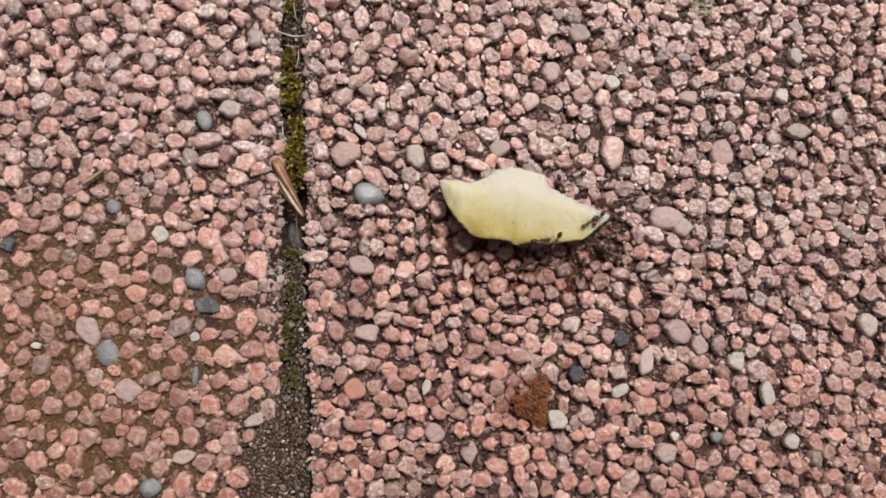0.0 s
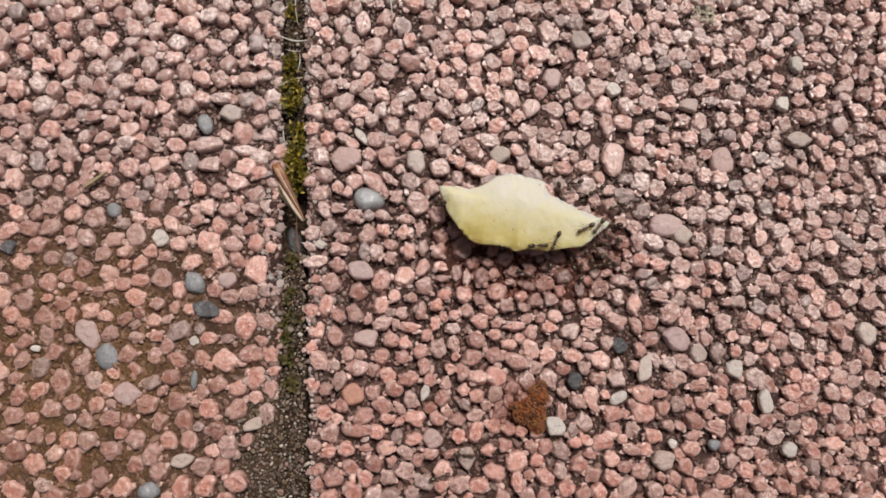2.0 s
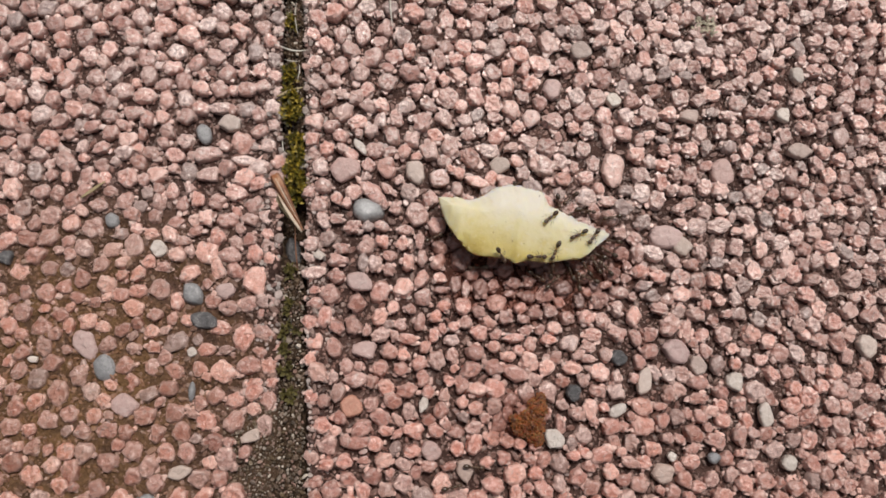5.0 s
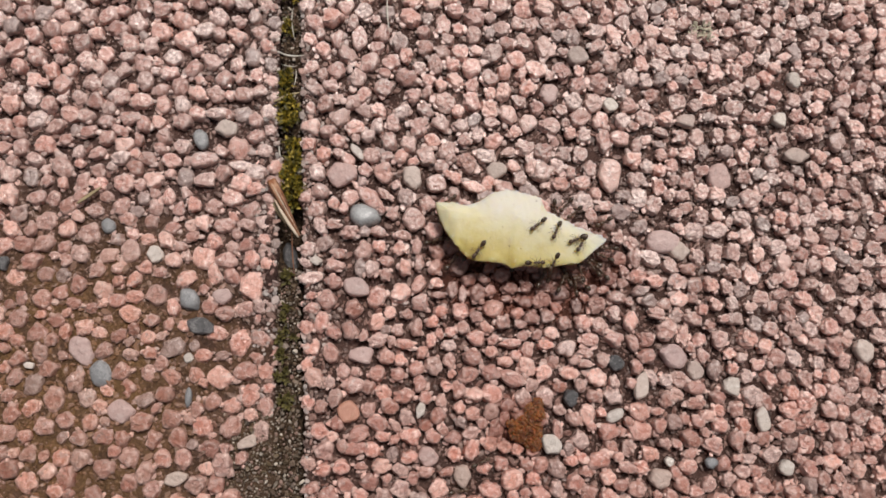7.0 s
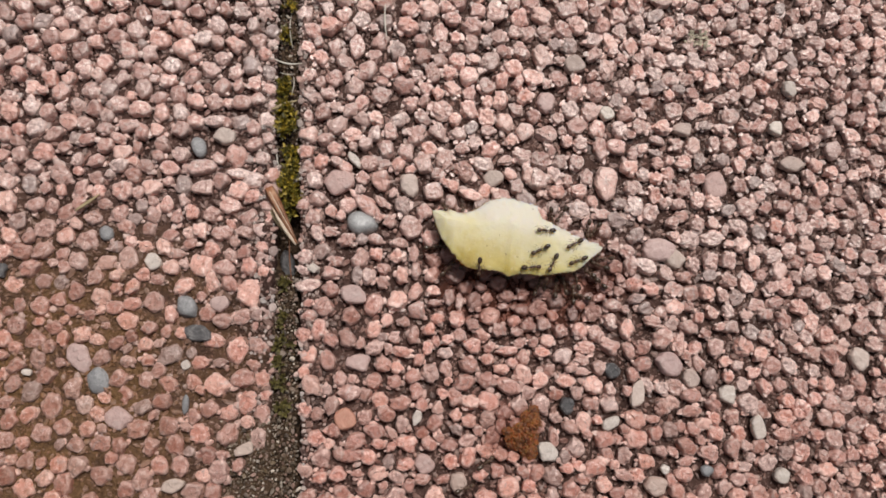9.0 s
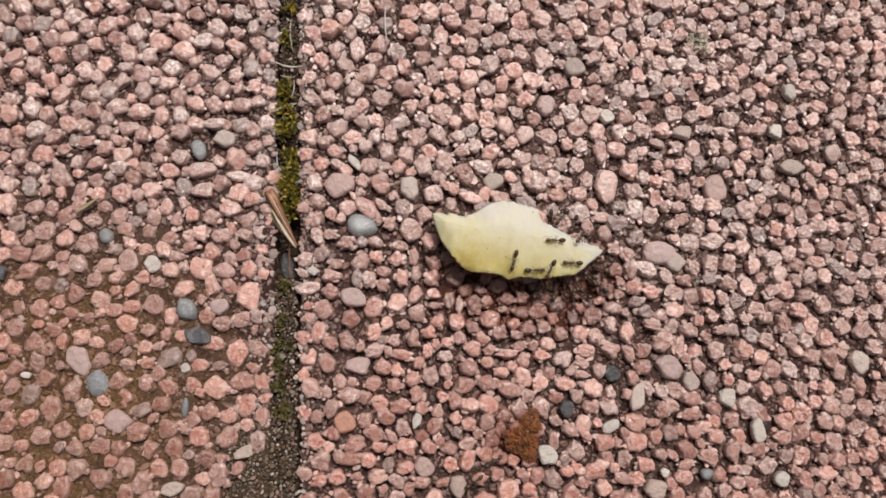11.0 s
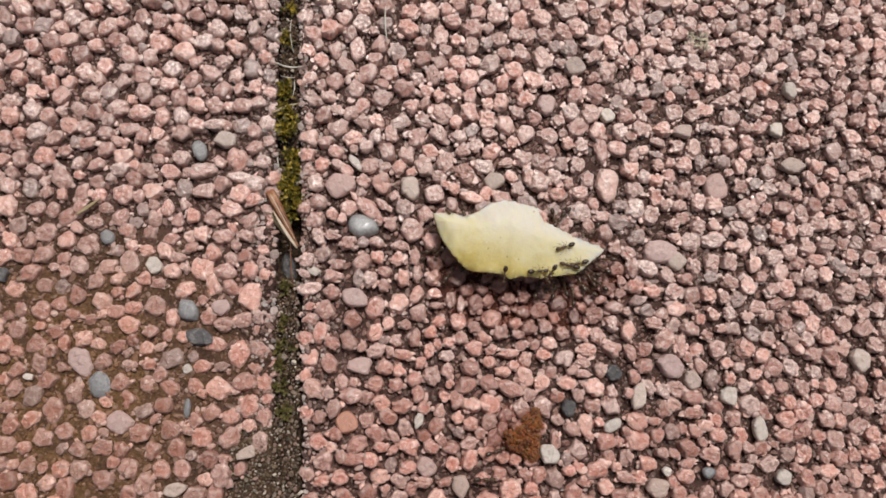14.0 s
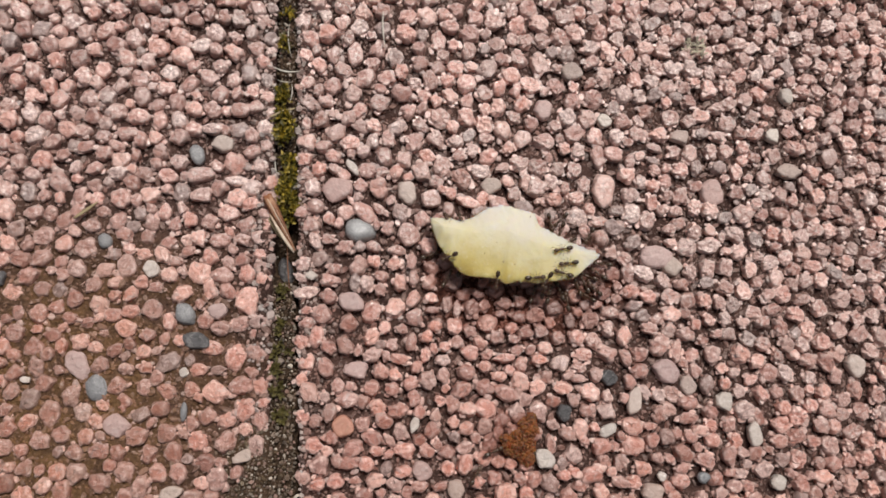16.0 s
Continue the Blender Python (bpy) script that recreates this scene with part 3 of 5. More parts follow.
BELOW_THE_TIP = [
    (51.8, 9.5, 4.1, 3.6), (56.6, 9.8, 4.7, 2.8), (36, 7.8, 2.6, 2.4), (40.7, 9.9, 3.2, 3.2), (39.1, 3.3, 2.6, 4.3), (36.1, 3.5, 3, 3), (48.1, -0.8, 4, 3.1), (36.4, -1.6, 2.2, 2.3),
    (32.6, -2.9, 2.6, 1.9), (34, -0.5, 3, 3.5), (28.1, -1.2, 3.1, 3.1), (24, -3.8, 3.9, 3.1), (21.1, -2, 3.7, 2.3), (27.2, -6.1, 2.3, 3.4), (48, -4.3, 4, 2.9), (55, -1.4, 3.2, 2.8),
    (58.2, -1.9, 2.4, 2.8), (59.5, 1.1, 3.3, 2.8), (63.2, 0.6, 3.5, 4.4), (61, -2.2, 3.1, 3.1), (59.6, 5.5, 3.5, 3.6), (55.9, 5.2, 2.9, 4), (52.4, 4.3, 2.8, 3.2), (55.7, 2.2, 3.3, 2.4),
]
BELOW_THE_TIP_MORE = [
    (64.9, 5.2, 2.5, 3.2), (35.3, -4.4, 3.2, 2.7), (38, -5.1, 2, 1.9), (59.2, -5, 2.4, 2.7), (62.8, -5.7, 2.4, 2.1), (55.7, -5.5, 2.4, 2.7), (57, -8.2, 2.8, 1.5), (43.1, -7.5, 3.4, 2.3),
    (38.3, -8.9, 2.9, 3.8), (28.7, -9.5, 3.3, 3.2), (24.6, -9.5, 2.7, 2.7), (21.2, -8.3, 2.9, 2.7), (22.1, -11.7, 2.9, 2.8), (29.8, -12.9, 3.9, 2.6), (41.3, -12.3, 3.1, 3), (45.3, -10.5, 4, 4.2),
    (48.7, -11.4, 2.6, 4.2), (51.8, -12.5, 3, 3.1), (56.2, -12.2, 3.6, 3.4), (54.1, -9.6, 2.4, 1.9), (20.7, -13.9, 3.4, 2.2), (34.6, -7.3, 2.7, 3.4),
]
LEFT_FAR = [
    (-71.8, 29.2, 4, 3.5), (-60.5, 28.8, 4.2, 3), (-54.9, 28.2, 3.3, 2.6), (-50.5, 28.4, 3.7, 3.6), (-39, 30.5, 4.1, 3.2), (-50.1, 23.5, 3.1, 3.1), (-53.8, 25.3, 3.1, 3.2), (-58.5, 24.3, 1.8, 2.7),
    (-64.8, 27.8, 3.3, 2.4), (-67.9, 25.7, 3.6, 2.3), (-71.9, 23.9, 3, 2.5), (-65.9, 21.5, 3.2, 2.9), (-69.3, 21.5, 2.2, 2.7), (-61.6, 20.8, 4, 2.7), (-39.6, 23.7, 4.5, 4.7), (-65.4, 18, 3.2, 2.9),
    (-68.2, 15.8, 2.9, 3.6), (-60.7, 15.8, 4.1, 4.2), (-49.3, 17, 3.8, 4.1), (-43.4, 11.8, 3.5, 3.3), (-47.3, 11.9, 2.7, 3.3), (-50.1, 10.8, 2.4, 3.2), (-52.1, 13.1, 2.5, 3.4), (-56.6, 12.9, 2.7, 2.7),
]
LEFT_FAR_MORE = [
    (-54.9, 16.6, 4, 3.5), (-63.8, 12.9, 3, 2.3), (-65.2, 10.2, 3.4, 2.8), (-57.7, 10.2, 2.9, 2.3), (-59.3, 8.5, 3.2, 2.8), (-54.8, 8.4, 2.9, 3), (-50.8, 7.4, 3.2, 2.6), (-47.5, 7.7, 2.7, 2.7),
    (-45.2, 8.3, 2.9, 3.4), (-37.3, 8.2, 3.7, 2.3), (-38.6, 16.6, 4.1, 3.5), (-39.1, 20, 4.8, 2), (-71.9, 15.3, 2.1, 2.7),
]
LEFT_NEAR = [
    (-67.4, 1.5, 3, 3.7), (-69.9, 0.5, 2.8, 2.9), (-50.3, 0.8, 2.9, 3.3), (-49.2, 3.7, 2.9, 2.2), (-47, 5.6, 2.9, 1.9), (-44.8, 1.7, 4.3, 4.7), (-39.3, 3.6, 2.5, 3), (-33.7, 5.6, 2.6, 2.3),
    (-33.2, 3.2, 2.9, 2.8), (-57.1, -2.8, 3, 3.3), (-52.6, -1.4, 2.8, 2.2), (-47.7, -2.6, 4.1, 3.1), (-67, -3.8, 3, 3.8), (-62.6, -4.8, 3.2, 4), (-59.9, -3.3, 2.3, 2.2), (-44.3, -4.4, 2.1, 2.4),
    (-32.8, -7.3, 4.2, 2.8), (-67.6, -7.5, 3.1, 2.2), (-64.5, -8.3, 3, 2.2), (-61.4, -10.2, 1.9, 1.6), (-53.5, -10.6, 3, 2.7), (-50.3, -11.1, 2.3, 2.7), (-40.3, -8.9, 3.9, 2.9), (-41.3, -12.7, 3.9, 3.4),
]
LEFT_NEAR_MORE = [
    (-36.9, -14.1, 4.6, 5.1), (-49.2, -15.4, 4.4, 4.5), (-62.5, -12.9, 2.9, 2.7), (-59.2, -13.4, 3, 2.9), (-53.9, -13.7, 2.8, 2.5), (-56.7, -16.7, 2.8, 2.1), (-53.2, -16.5, 2.8, 2.1), (-40, -16.7, 3.2, 2),
    (-45.2, -15, 2.1, 2.2), (-68.8, -12.9, 2.1, 3.2), (-68.7, -17.1, 2.4, 1.8),
]
NEAR_JOINT = [
    (-9.6, -16.6, 3.1, 3.3), (-0.9, -18, 3.5, 3.8), (6.6, -16.4, 3.6, 3.3), (-16, -22.1, 4.7, 3.4), (-11.4, -19.7, 3.3, 2.9), (-7.5, -19.9, 2.9, 2.5), (-3.4, -21.5, 2.9, 3.4), (-10.3, -23.3, 3.1, 3),
    (-6.3, -23.8, 4, 2.7), (1.6, -21.9, 2.4, 2.2), (4, -22.6, 3.2, 3.6), (10.5, -23.1, 4.1, 4), (0.7, -24.7, 2.2, 2.9), (16.5, -24.1, 3.4, 4), (-21.8, -26.1, 2.7, 2.5), (-21.8, -30.3, 3.6, 3.3),
    (-18.5, -29.1, 2.7, 2.8), (-14.5, -31, 4.1, 3.2), (-5.9, -27.6, 2.7, 3.2), (-2, -29.1, 2.6, 2.5), (-4.9, -31.3, 4.2, 3.5), (-0.7, -31.4, 2.9, 2.7), (3, -31.6, 3.1, 2.7), (-10.1, -31.3, 2.9, 2.1),
]
NEAR_JOINT_MORE = [
    (4.4, -28.7, 2.2, 2.1), (6.8, -26.9, 3.5, 2.5), (11.3, -29.6, 3.2, 3.9), (12.8, -28.1, 2.2, 3.2), (-14.9, -33.6, 4.7, 2.8), (-17.6, -33.1, 2.1, 2.4), (-5, -35, 3.3, 2.8), (-8.1, -34.3, 2.2, 3.1),
    (-6.6, -37.2, 3.1, 2.4), (-2, -37.6, 3.3, 2.1), (-17.5, -36.8, 3.4, 2.8), (-14.1, -36.7, 2.5, 1.7), (-21, -37.3, 3, 2.4), (1.8, -37.6, 2.9, 1.7), (12.2, -36, 2.8, 3.2), (15.2, -33.5, 2.6, 2.3),
    (9.1, -36.9, 2.9, 2.1),
]
NEAR_TIP = [
    (20.5, -19, 2.9, 3.1), (22.4, -17.3, 2.7, 2.6), (25.6, -19.3, 3.6, 3), (28.8, -15.1, 2.7, 2.2), (31.2, -20.1, 4.2, 3.5), (32.4, -16.6, 2.7, 3), (39, -18, 2.7, 3), (28.9, -17.4, 2.7, 1.9),
    (27.7, -21.4, 2.1, 2.6), (34.2, -23.8, 3.8, 3.5), (30.5, -23.4, 2.9, 2.6), (20.6, -23.9, 3.6, 3.5), (23.6, -26.4, 2.3, 2.2), (29.1, -26.9, 2.9, 4.2), (39.1, -26.3, 4.2, 3.9), (42.5, -26.3, 2.9, 1.8),
    (39.3, -30.3, 4.8, 3.8), (32.8, -30.2, 4.2, 3.3), (33.5, -32.9, 3, 3.2), (27.5, -31.8, 3.2, 3.8), (23.2, -29.9, 2.1, 4), (36.7, -33.2, 2.7, 3.2), (30.8, -35.4, 4.9, 3.2), (25.5, -35.6, 2.6, 2.1),
]
NEAR_TIP_MORE = [
    (19.7, -36.3, 3, 3.2), (37.7, -21.1, 2.1, 2), (41.8, -19.8, 1.9, 3.7), (44.5, -20.3, 2.9, 2.6), (54.9, -18.1, 3, 3.6), (58.2, -17.9, 2.2, 2.3), (60.2, -15.8, 2.4, 1.9), (61.3, -19.4, 2.8, 2.6),
    (50.5, -21.7, 4.3, 2.8), (50.4, -24.7, 4.1, 2.2), (46.6, -23.1, 3.5, 3), (62.1, -23.3, 4, 3.7), (55, -26.1, 2.7, 2.6), (52.8, -27.1, 3.5, 2.2), (50.8, -28.4, 2.7, 2.4), (48.1, -27.7, 2.3, 2.2),
    (46.1, -28.4, 2.9, 3.3), (55.4, -29.1, 3.3, 3.1), (58.4, -31.8, 2.7, 4), (61.2, -31.1, 2.8, 2.2), (49, -34.2, 3.5, 1.8), (48.5, -36.6, 3.7, 2.9), (55.6, -36.2, 3.1, 2.9), (60.6, -35.1, 2.7, 2.2),
]
NEAR_TIP_LAST = [
    (44, -32.3, 2.3, 2.2), (44.6, -24.2, 2.3, 3.3), (40.9, -34.3, 3.4, 3.2), (36.6, -37, 3.4, 2.1),
]
SLANTED = [
    (-15, 32.3, 3.5, 2.5, -40), (-16.8, 29, 4, 3, 25), (0.3, 30.1, 4.3, 3.1, -40), (15.2, 28.9, 2.8, 2.5, 30), (9.1, 23.7, 4.3, 3.1, 10), (-13.7, 14.3, 6.1, 3.3, -35), (-10.8, 15.2, 3.4, 1.8, -35),
    (-20.3, 26, 3.3, 2.8, -20), (-17.9, 21.9, 3.1, 2.4, -20), (13.6, 24.7, 3.2, 2, 20), (6.7, 17.2, 5.1, 2.4, -20), (28.6, 32.4, 4.9, 3.8, 20), (46.9, 33.4, 4, 3.4, 20), (56.2, 37.7, 3.4, 3, -30),
    (59.5, 33.3, 3.4, 2.1, -25), (45.8, 30.2, 3.3, 1.7, -15), (45.8, 25.4, 2.7, 2.1, -20), (25.2, 24.8, 3.4, 2.9, 15), (29.3, 19, 3.4, 3.1, -20),
]
SLANTED_MORE = [
    (29.2, 15, 4.6, 3.4, -15), (36.6, 13, 4.2, 3.6, -10), (-11.7, 7.6, 3, 2.3, -15), (7.3, -12.7, 4, 2.8, -10), (-11.4, -13.4, 4.1, 2.6, 10), (42.9, 3.8, 4.8, 3.4, -30), (43.3, -0.9, 3.8, 3.1, -15),
    (40.1, -2.9, 3.4, 1.7, 10), (31.8, -10, 3.3, 2.7, -40), (34.7, -12.6, 4.1, 3.4, -20), (-44.3, 30.5, 4.3, 2.6, 10), (-61.1, 23.6, 4, 3.3, 20), (-56.5, 20.7, 3.3, 2.9, -20), (-45.9, 20.9, 5.7, 3.1, 15),
    (-40.2, 13.5, 4.4, 3.3, -20), (-70.4, 10.9, 3.7, 3.2, 20), (-41.4, 7.9, 4, 3.4, -15), (-40.6, 1.1, 4.2, 3, -10), (13, -17, 3.2, 2, -10),
]
SLANTED_THIRD = [
    (14.1, -20.3, 5.7, 2.8, -20), (-11.1, -28.9, 4.2, 2.8, -10), (6.3, -30.7, 3.5, 2.5, 25), (53.7, -32.8, 3.9, 3.1, -20),
]
LAID = (BETWEEN_JOINT_AND_FRUIT, BETWEEN_JOINT_AND_FRUIT_MORE, BEYOND_THE_FRUIT, BEYOND_THE_FRUIT_MORE, BELOW_THE_FRUIT, BELOW_THE_FRUIT_MORE, BELOW_THE_TIP, BELOW_THE_TIP_MORE, LEFT_FAR, LEFT_FAR_MORE, LEFT_NEAR, LEFT_NEAR_MORE, NEAR_JOINT, NEAR_JOINT_MORE, NEAR_TIP, NEAR_TIP_MORE, NEAR_TIP_LAST, SLANTED, SLANTED_MORE, SLANTED_THIRD)


# ---- the stones ----
class Field:
    """Round places that keep clear of one another."""

    def __init__(self, cell=0.005):
        self.cell, self.grid = cell, {}

    def key(self, x, y):
        return int(math.floor(x / self.cell)), int(math.floor(y / self.cell))

    def free(self, x, y, r, slack):
        i, j = self.key(x, y)
        for a in (i - 1, i, i + 1):
            for b in (j - 1, j, j + 1):
                for px, py, pr in self.grid.get((a, b), ()):
                    if (px - x) ** 2 + (py - y) ** 2 < ((pr + r) * slack) ** 2:
                        return False
        return True

    def room(self, x, y):
        """The distance to the nearest other stone's edge."""
        best = 0.003
        i, j = self.key(x, y)
        for a in (i - 1, i, i + 1):
            for b in (j - 1, j, j + 1):
                for px, py, pr in self.grid.get((a, b), ()):
                    d = math.hypot(px - x, py - y)
                    if d > 1e-9:
                        best = min(best, d - pr)
        return best

    def take(self, x, y, r):
        self.grid.setdefault(self.key(x, y), []).append((x, y, r))


def rounded(x, y):
    """Whether a stone there is worn round by feet, or still sharp: more so on the left and near side."""
    return noise.noise(Vector((x * 320, y * 320, 17))) * 0.7 + 0.25 - x / 0.11 - y / 0.09 > 0.0


def in_view(x, y):
    return VIEW[0] < x < VIEW[1] and VIEW[2] < y < VIEW[3]


def sprinkle(left, field, rng):
    """Stones of falling size over one slab, each as large as its neighbours allow."""
    x0, x1 = (joint_left(0) - SLAB + 0.008, joint_left(0) + 0.004) if left else (joint_right(0) - 0.005, joint_right(0) + SLAB - 0.008)
    out = []
    area = (x1 - x0) * (FAR_Y - NEAR)
    for r, tries in ((2.0, 0.5), (1.8, 2.5), (1.62, 6.0), (1.48, 8.0), (1.3, 8.0), (1.05, 5.0)):
        r *= MM
        for _ in range(int(tries * area / (0.004 ** 2))):
            x, y = rng.uniform(x0, x1), rng.uniform(NEAR + 0.002, FAR_Y - 0.002)
            edge = joint_left(y) - x if left else x - joint_right(y)
            if edge < r * (0.8 if r > 0.0014 else 0.35) or (left and worn(x, y) > 0.8):
                continue
            size = r * (1.04 if left else 1.0 - 0.22 * min(1.0, max(0.0, (x - 0.022) / 0.04)))
            if field.free(x, y, size, (0.90 if rounded(x, y) else 0.98) + (0.15 if x > 0.05 else 0.06 if x > 0.03 else -0.03 if left else 0)):
                field.take(x, y, size)
                out.append((x, y, size))
    return out


def pink_mesh(shared, key):
    """The mesh of one pink stone, made once for each shape."""
    if key not in shared:
        v, f = FINE[key[0]] if key[1] else CRUSTY[key[0]]
        shared[key] = mesh_from("stone", v, f, M_PINK, key[1])
    return shared[key]


def lay_stones(slab, left, seed):
    rng = random.Random(seed)
    field = Field()
    loose = 0
    for material, rows, shapes in SPECIAL:
        for k, (x, y, a, b, turn) in enumerate(rows):
            if (x * MM < joint_left(y * MM) + 0.002) == left:
                field.take(x * MM, y * MM, (a * b) ** 0.5 / 2 * MM * 0.98)
                shape = shapes[(k * 5 + 1) % len(shapes)]
                top = 0.00022 if shapes is SMOOTH else 0.0001
                tall = min(a, b) * 0.44 * MM
                v, f = placed(shape, 0, 0, 0, a * 0.52 * MM, b * 0.52 * MM, tall, 0)
                z = top + 0.0002 * rng.random() - v[:, 2].max()
                stone = new("stone", mesh_from("stone", v, f, M_LIGHT_GREY if rows is GREY and k == 0 else material, shapes is SMOOTH))
                stone.location, stone.rotation_euler = (x * MM, y * MM, z), (0, 0, radians(turn))
                stone.parent = slab
    shared = {}
    for x, y, a, b, *turn in itertools.chain(*LAID):
        if (x * MM < joint_left(y * MM)) == left:
            field.take(x * MM, y * MM, (a * b) ** 0.5 / 2 * MM * 0.96)
            key = rng.randrange(len(FINE)), rounded(x * MM, y * MM)
            stone = new("stone", pink_mesh(shared, key))
            edge = joint_left(y * MM) - x * MM if left else x * MM - joint_right(y * MM)
            top = rng.gauss(0.0, 0.00016) - 0.00025 * max(0, 1 - edge / 0.004)
            tall = min(a, b) / 2 * MM * rng.uniform(1.15, 1.5)
            spin = rng.choice((0, 180)) + (turn[0] if turn else rng.gauss(0, 8))
            stone.location = x * MM, y * MM, top - tall * 0.60
            stone.scale = a * 0.562 * MM, b * 0.562 * MM, tall
            stone.rotation_euler = rng.gauss(0, 0.07), rng.gauss(0, 0.07), radians(spin)
            stone.parent = slab
    spots = sprinkle(left, field, rng)
    centre = -0.045 if left else 0.012
    order = sorted(range(len(spots)), key=lambda k: math.hypot(spots[k][0] - centre, spots[k][1] - 0.004))
    singles, blocks, flags = set(order[:120]), [], []
    for k, (x, y, r) in enumerate(spots):
        grown = min(r * 1.26, max(r, field.room(x, y) * 1.10)) * (1.03 if rounded(x, y) else 0.99)
        long = rng.uniform(1.0, 1.32)
        a, b = grown * long ** 0.6, grown / long ** 0.5
        turn = rng.uniform(-math.pi, math.pi)
        lean = rng.gauss(0, 0.10), rng.gauss(0, 0.10)
        edge = joint_left(y) - x if left else x - joint_right(y)
        tall = grown * rng.uniform(0.95, 1.35)
        top = rng.gauss(0.0, 0.00018) - 0.00032 * max(0, 1 - edge / 0.005)
        z = top - tall * 0.60
        if k in singles:
            s = rng.randrange(len(FINE))
            key = s, rounded(x, y)
            stone = new("stone", pink_mesh(shared, key))
            stone.location, stone.scale, stone.rotation_euler = (x, y, z), (a, b, tall), (lean[0], lean[1], turn)
            stone.parent = slab
        else:
            soft = rounded(x, y)
            shape = rng.choice((FINE if soft else CRUSTY) if in_view(x, y) else COARSE)
            blocks.append(placed(shape, x, y, z, a, b, tall, turn, *lean))
            flags.append(soft)
    rest = tagged(new("aggregate", joined("aggregate", blocks, M_PINK, flags)), "close-set pink granite chips", kind="stuff")
    rest.parent = slab
    # small chips and sand in the gaps
    chips = []
    for r, tries in ((0.8, 2.2), (0.55, 5.0), (0.38, 11.0), (0.23, 18.0)):
        r *= MM
        width = VIEW[1] - VIEW[0]
        for _ in range(int(tries * width * (VIEW[3] - VIEW[2]) / (0.0028 ** 2) * 0.5)):
            x, y = rng.uniform(VIEW[0], VIEW[1]), rng.uniform(VIEW[2], VIEW[3])
            edge = joint_left(y) - x if left else x - joint_right(y)
            if edge > r * 0.5 and not (left and (worn(x, y) > 0.3 or rng.random() < 0.35 * soiled(x, y))) and field.free(x, y, r, 0.62):
                field.take(x, y, r)
                z = matrix_height(x, y, left) + r * rng.uniform(-0.3, 0.4)
                chips.append(placed(rng.choice(GRAIN), x, y, z, r * rng.uniform(0.9, 1.9), r * rng.uniform(0.6, 1.0), r * 0.75, rng.uniform(-3, 3), rng.gauss(0, 0.3), rng.gauss(0, 0.3)))
    # pale grains bound in the cement rim along the joint
    rim = []
    for r, count in ((1.1, 420), (0.8, 800), (0.55, 1500), (0.38, 2600)):
        r *= MM
        for _ in range(count):
            y = rng.uniform(VIEW[2], VIEW[3])
            edge = 0.0001 + 0.0042 * rng.random() ** 1.5
            x = joint_left(y) - edge if left else joint_right(y) + edge
            if not (left and worn(x, y) > 0.3) and field.free(x, y, r, 0.66):
                field.take(x, y, r)
                z = matrix_height(x, y, left) + r * rng.uniform(-0.1, 0.5)
                rim.append(placed(rng.choice(GRAIN), x, y, z, r * rng.uniform(0.9, 1.4), r, r * 0.8, rng.uniform(-3, 3), rng.gauss(0, 0.3), rng.gauss(0, 0.3)))
    band = tagged(new("rim_grains", joined("rim_grains", rim, M_RIM)), "small pale pink grains in the slab's rim", kind="stuff")
    band.parent = slab
    sand = tagged(new("small_chips", joined("small_chips", chips, M_CHIP)), "small mixed chips in the gaps", kind="stuff")
    sand.parent = slab


M_RIM = stone_material("rim_grains", [(0.52, 0.38, 0.33), (0.36, 0.265, 0.235), (0.62, 0.51, 0.45), (0.20, 0.15, 0.13), (0.58, 0.34, 0.275), (0.44, 0.375, 0.345)], (0.68, 0.60, 0.54), (0.10, 0.07, 0.06), 0.6, 0.5, 0.00012)
M_CHIP = stone_material("small_chips", [(0.24, 0.13, 0.105), (0.15, 0.088, 0.072), (0.09, 0.062, 0.053), (0.34, 0.21, 0.175), (0.065, 0.046, 0.04), (0.19, 0.11, 0.086), (0.20, 0.15, 0.13)], (0.55, 0.42, 0.37), (0.08, 0.05, 0.04), 0.7, 0.5, 0.00012, 0.9)


# ---- the joint: soil, grit, moss and dead grass ----
def joint_floor(y):
    """The height of the filling along the joint."""
    y = y / MM
    stops = [(-150, -1.6), (-48, -1.0), (-30, -1.3), (-8, -1.7), (-1, -2.2), (3, -6.0), (11, -6.0), (14, -2.8), (36, -2.6), (42, -2.2), (60, -2.6), (150, -2.6)]
    for (a, za), (b, zb) in zip(stops, stops[1:]):
        if a <= y <= b:
            return (za + (zb - za) * (y - a) / (b - a)) * MM
    return -0.0026


def crack(x, y):
    """Depth of the open cleft between the filling and the slab edges."""
    right = max(0.0, 1 - (joint_right(y) + 0.0004 - x) / 0.0017) if -0.060 < y < 0.004 else 0.0
    left = max(0.0, 1 - (x - joint_left(y) + 0.0004) / 0.0012) if y > 0.011 else 0.0
    return 0.0045 * max(right, left) * (0.6 + 0.6 * noise.noise(Vector((0, y * 160, 8))))


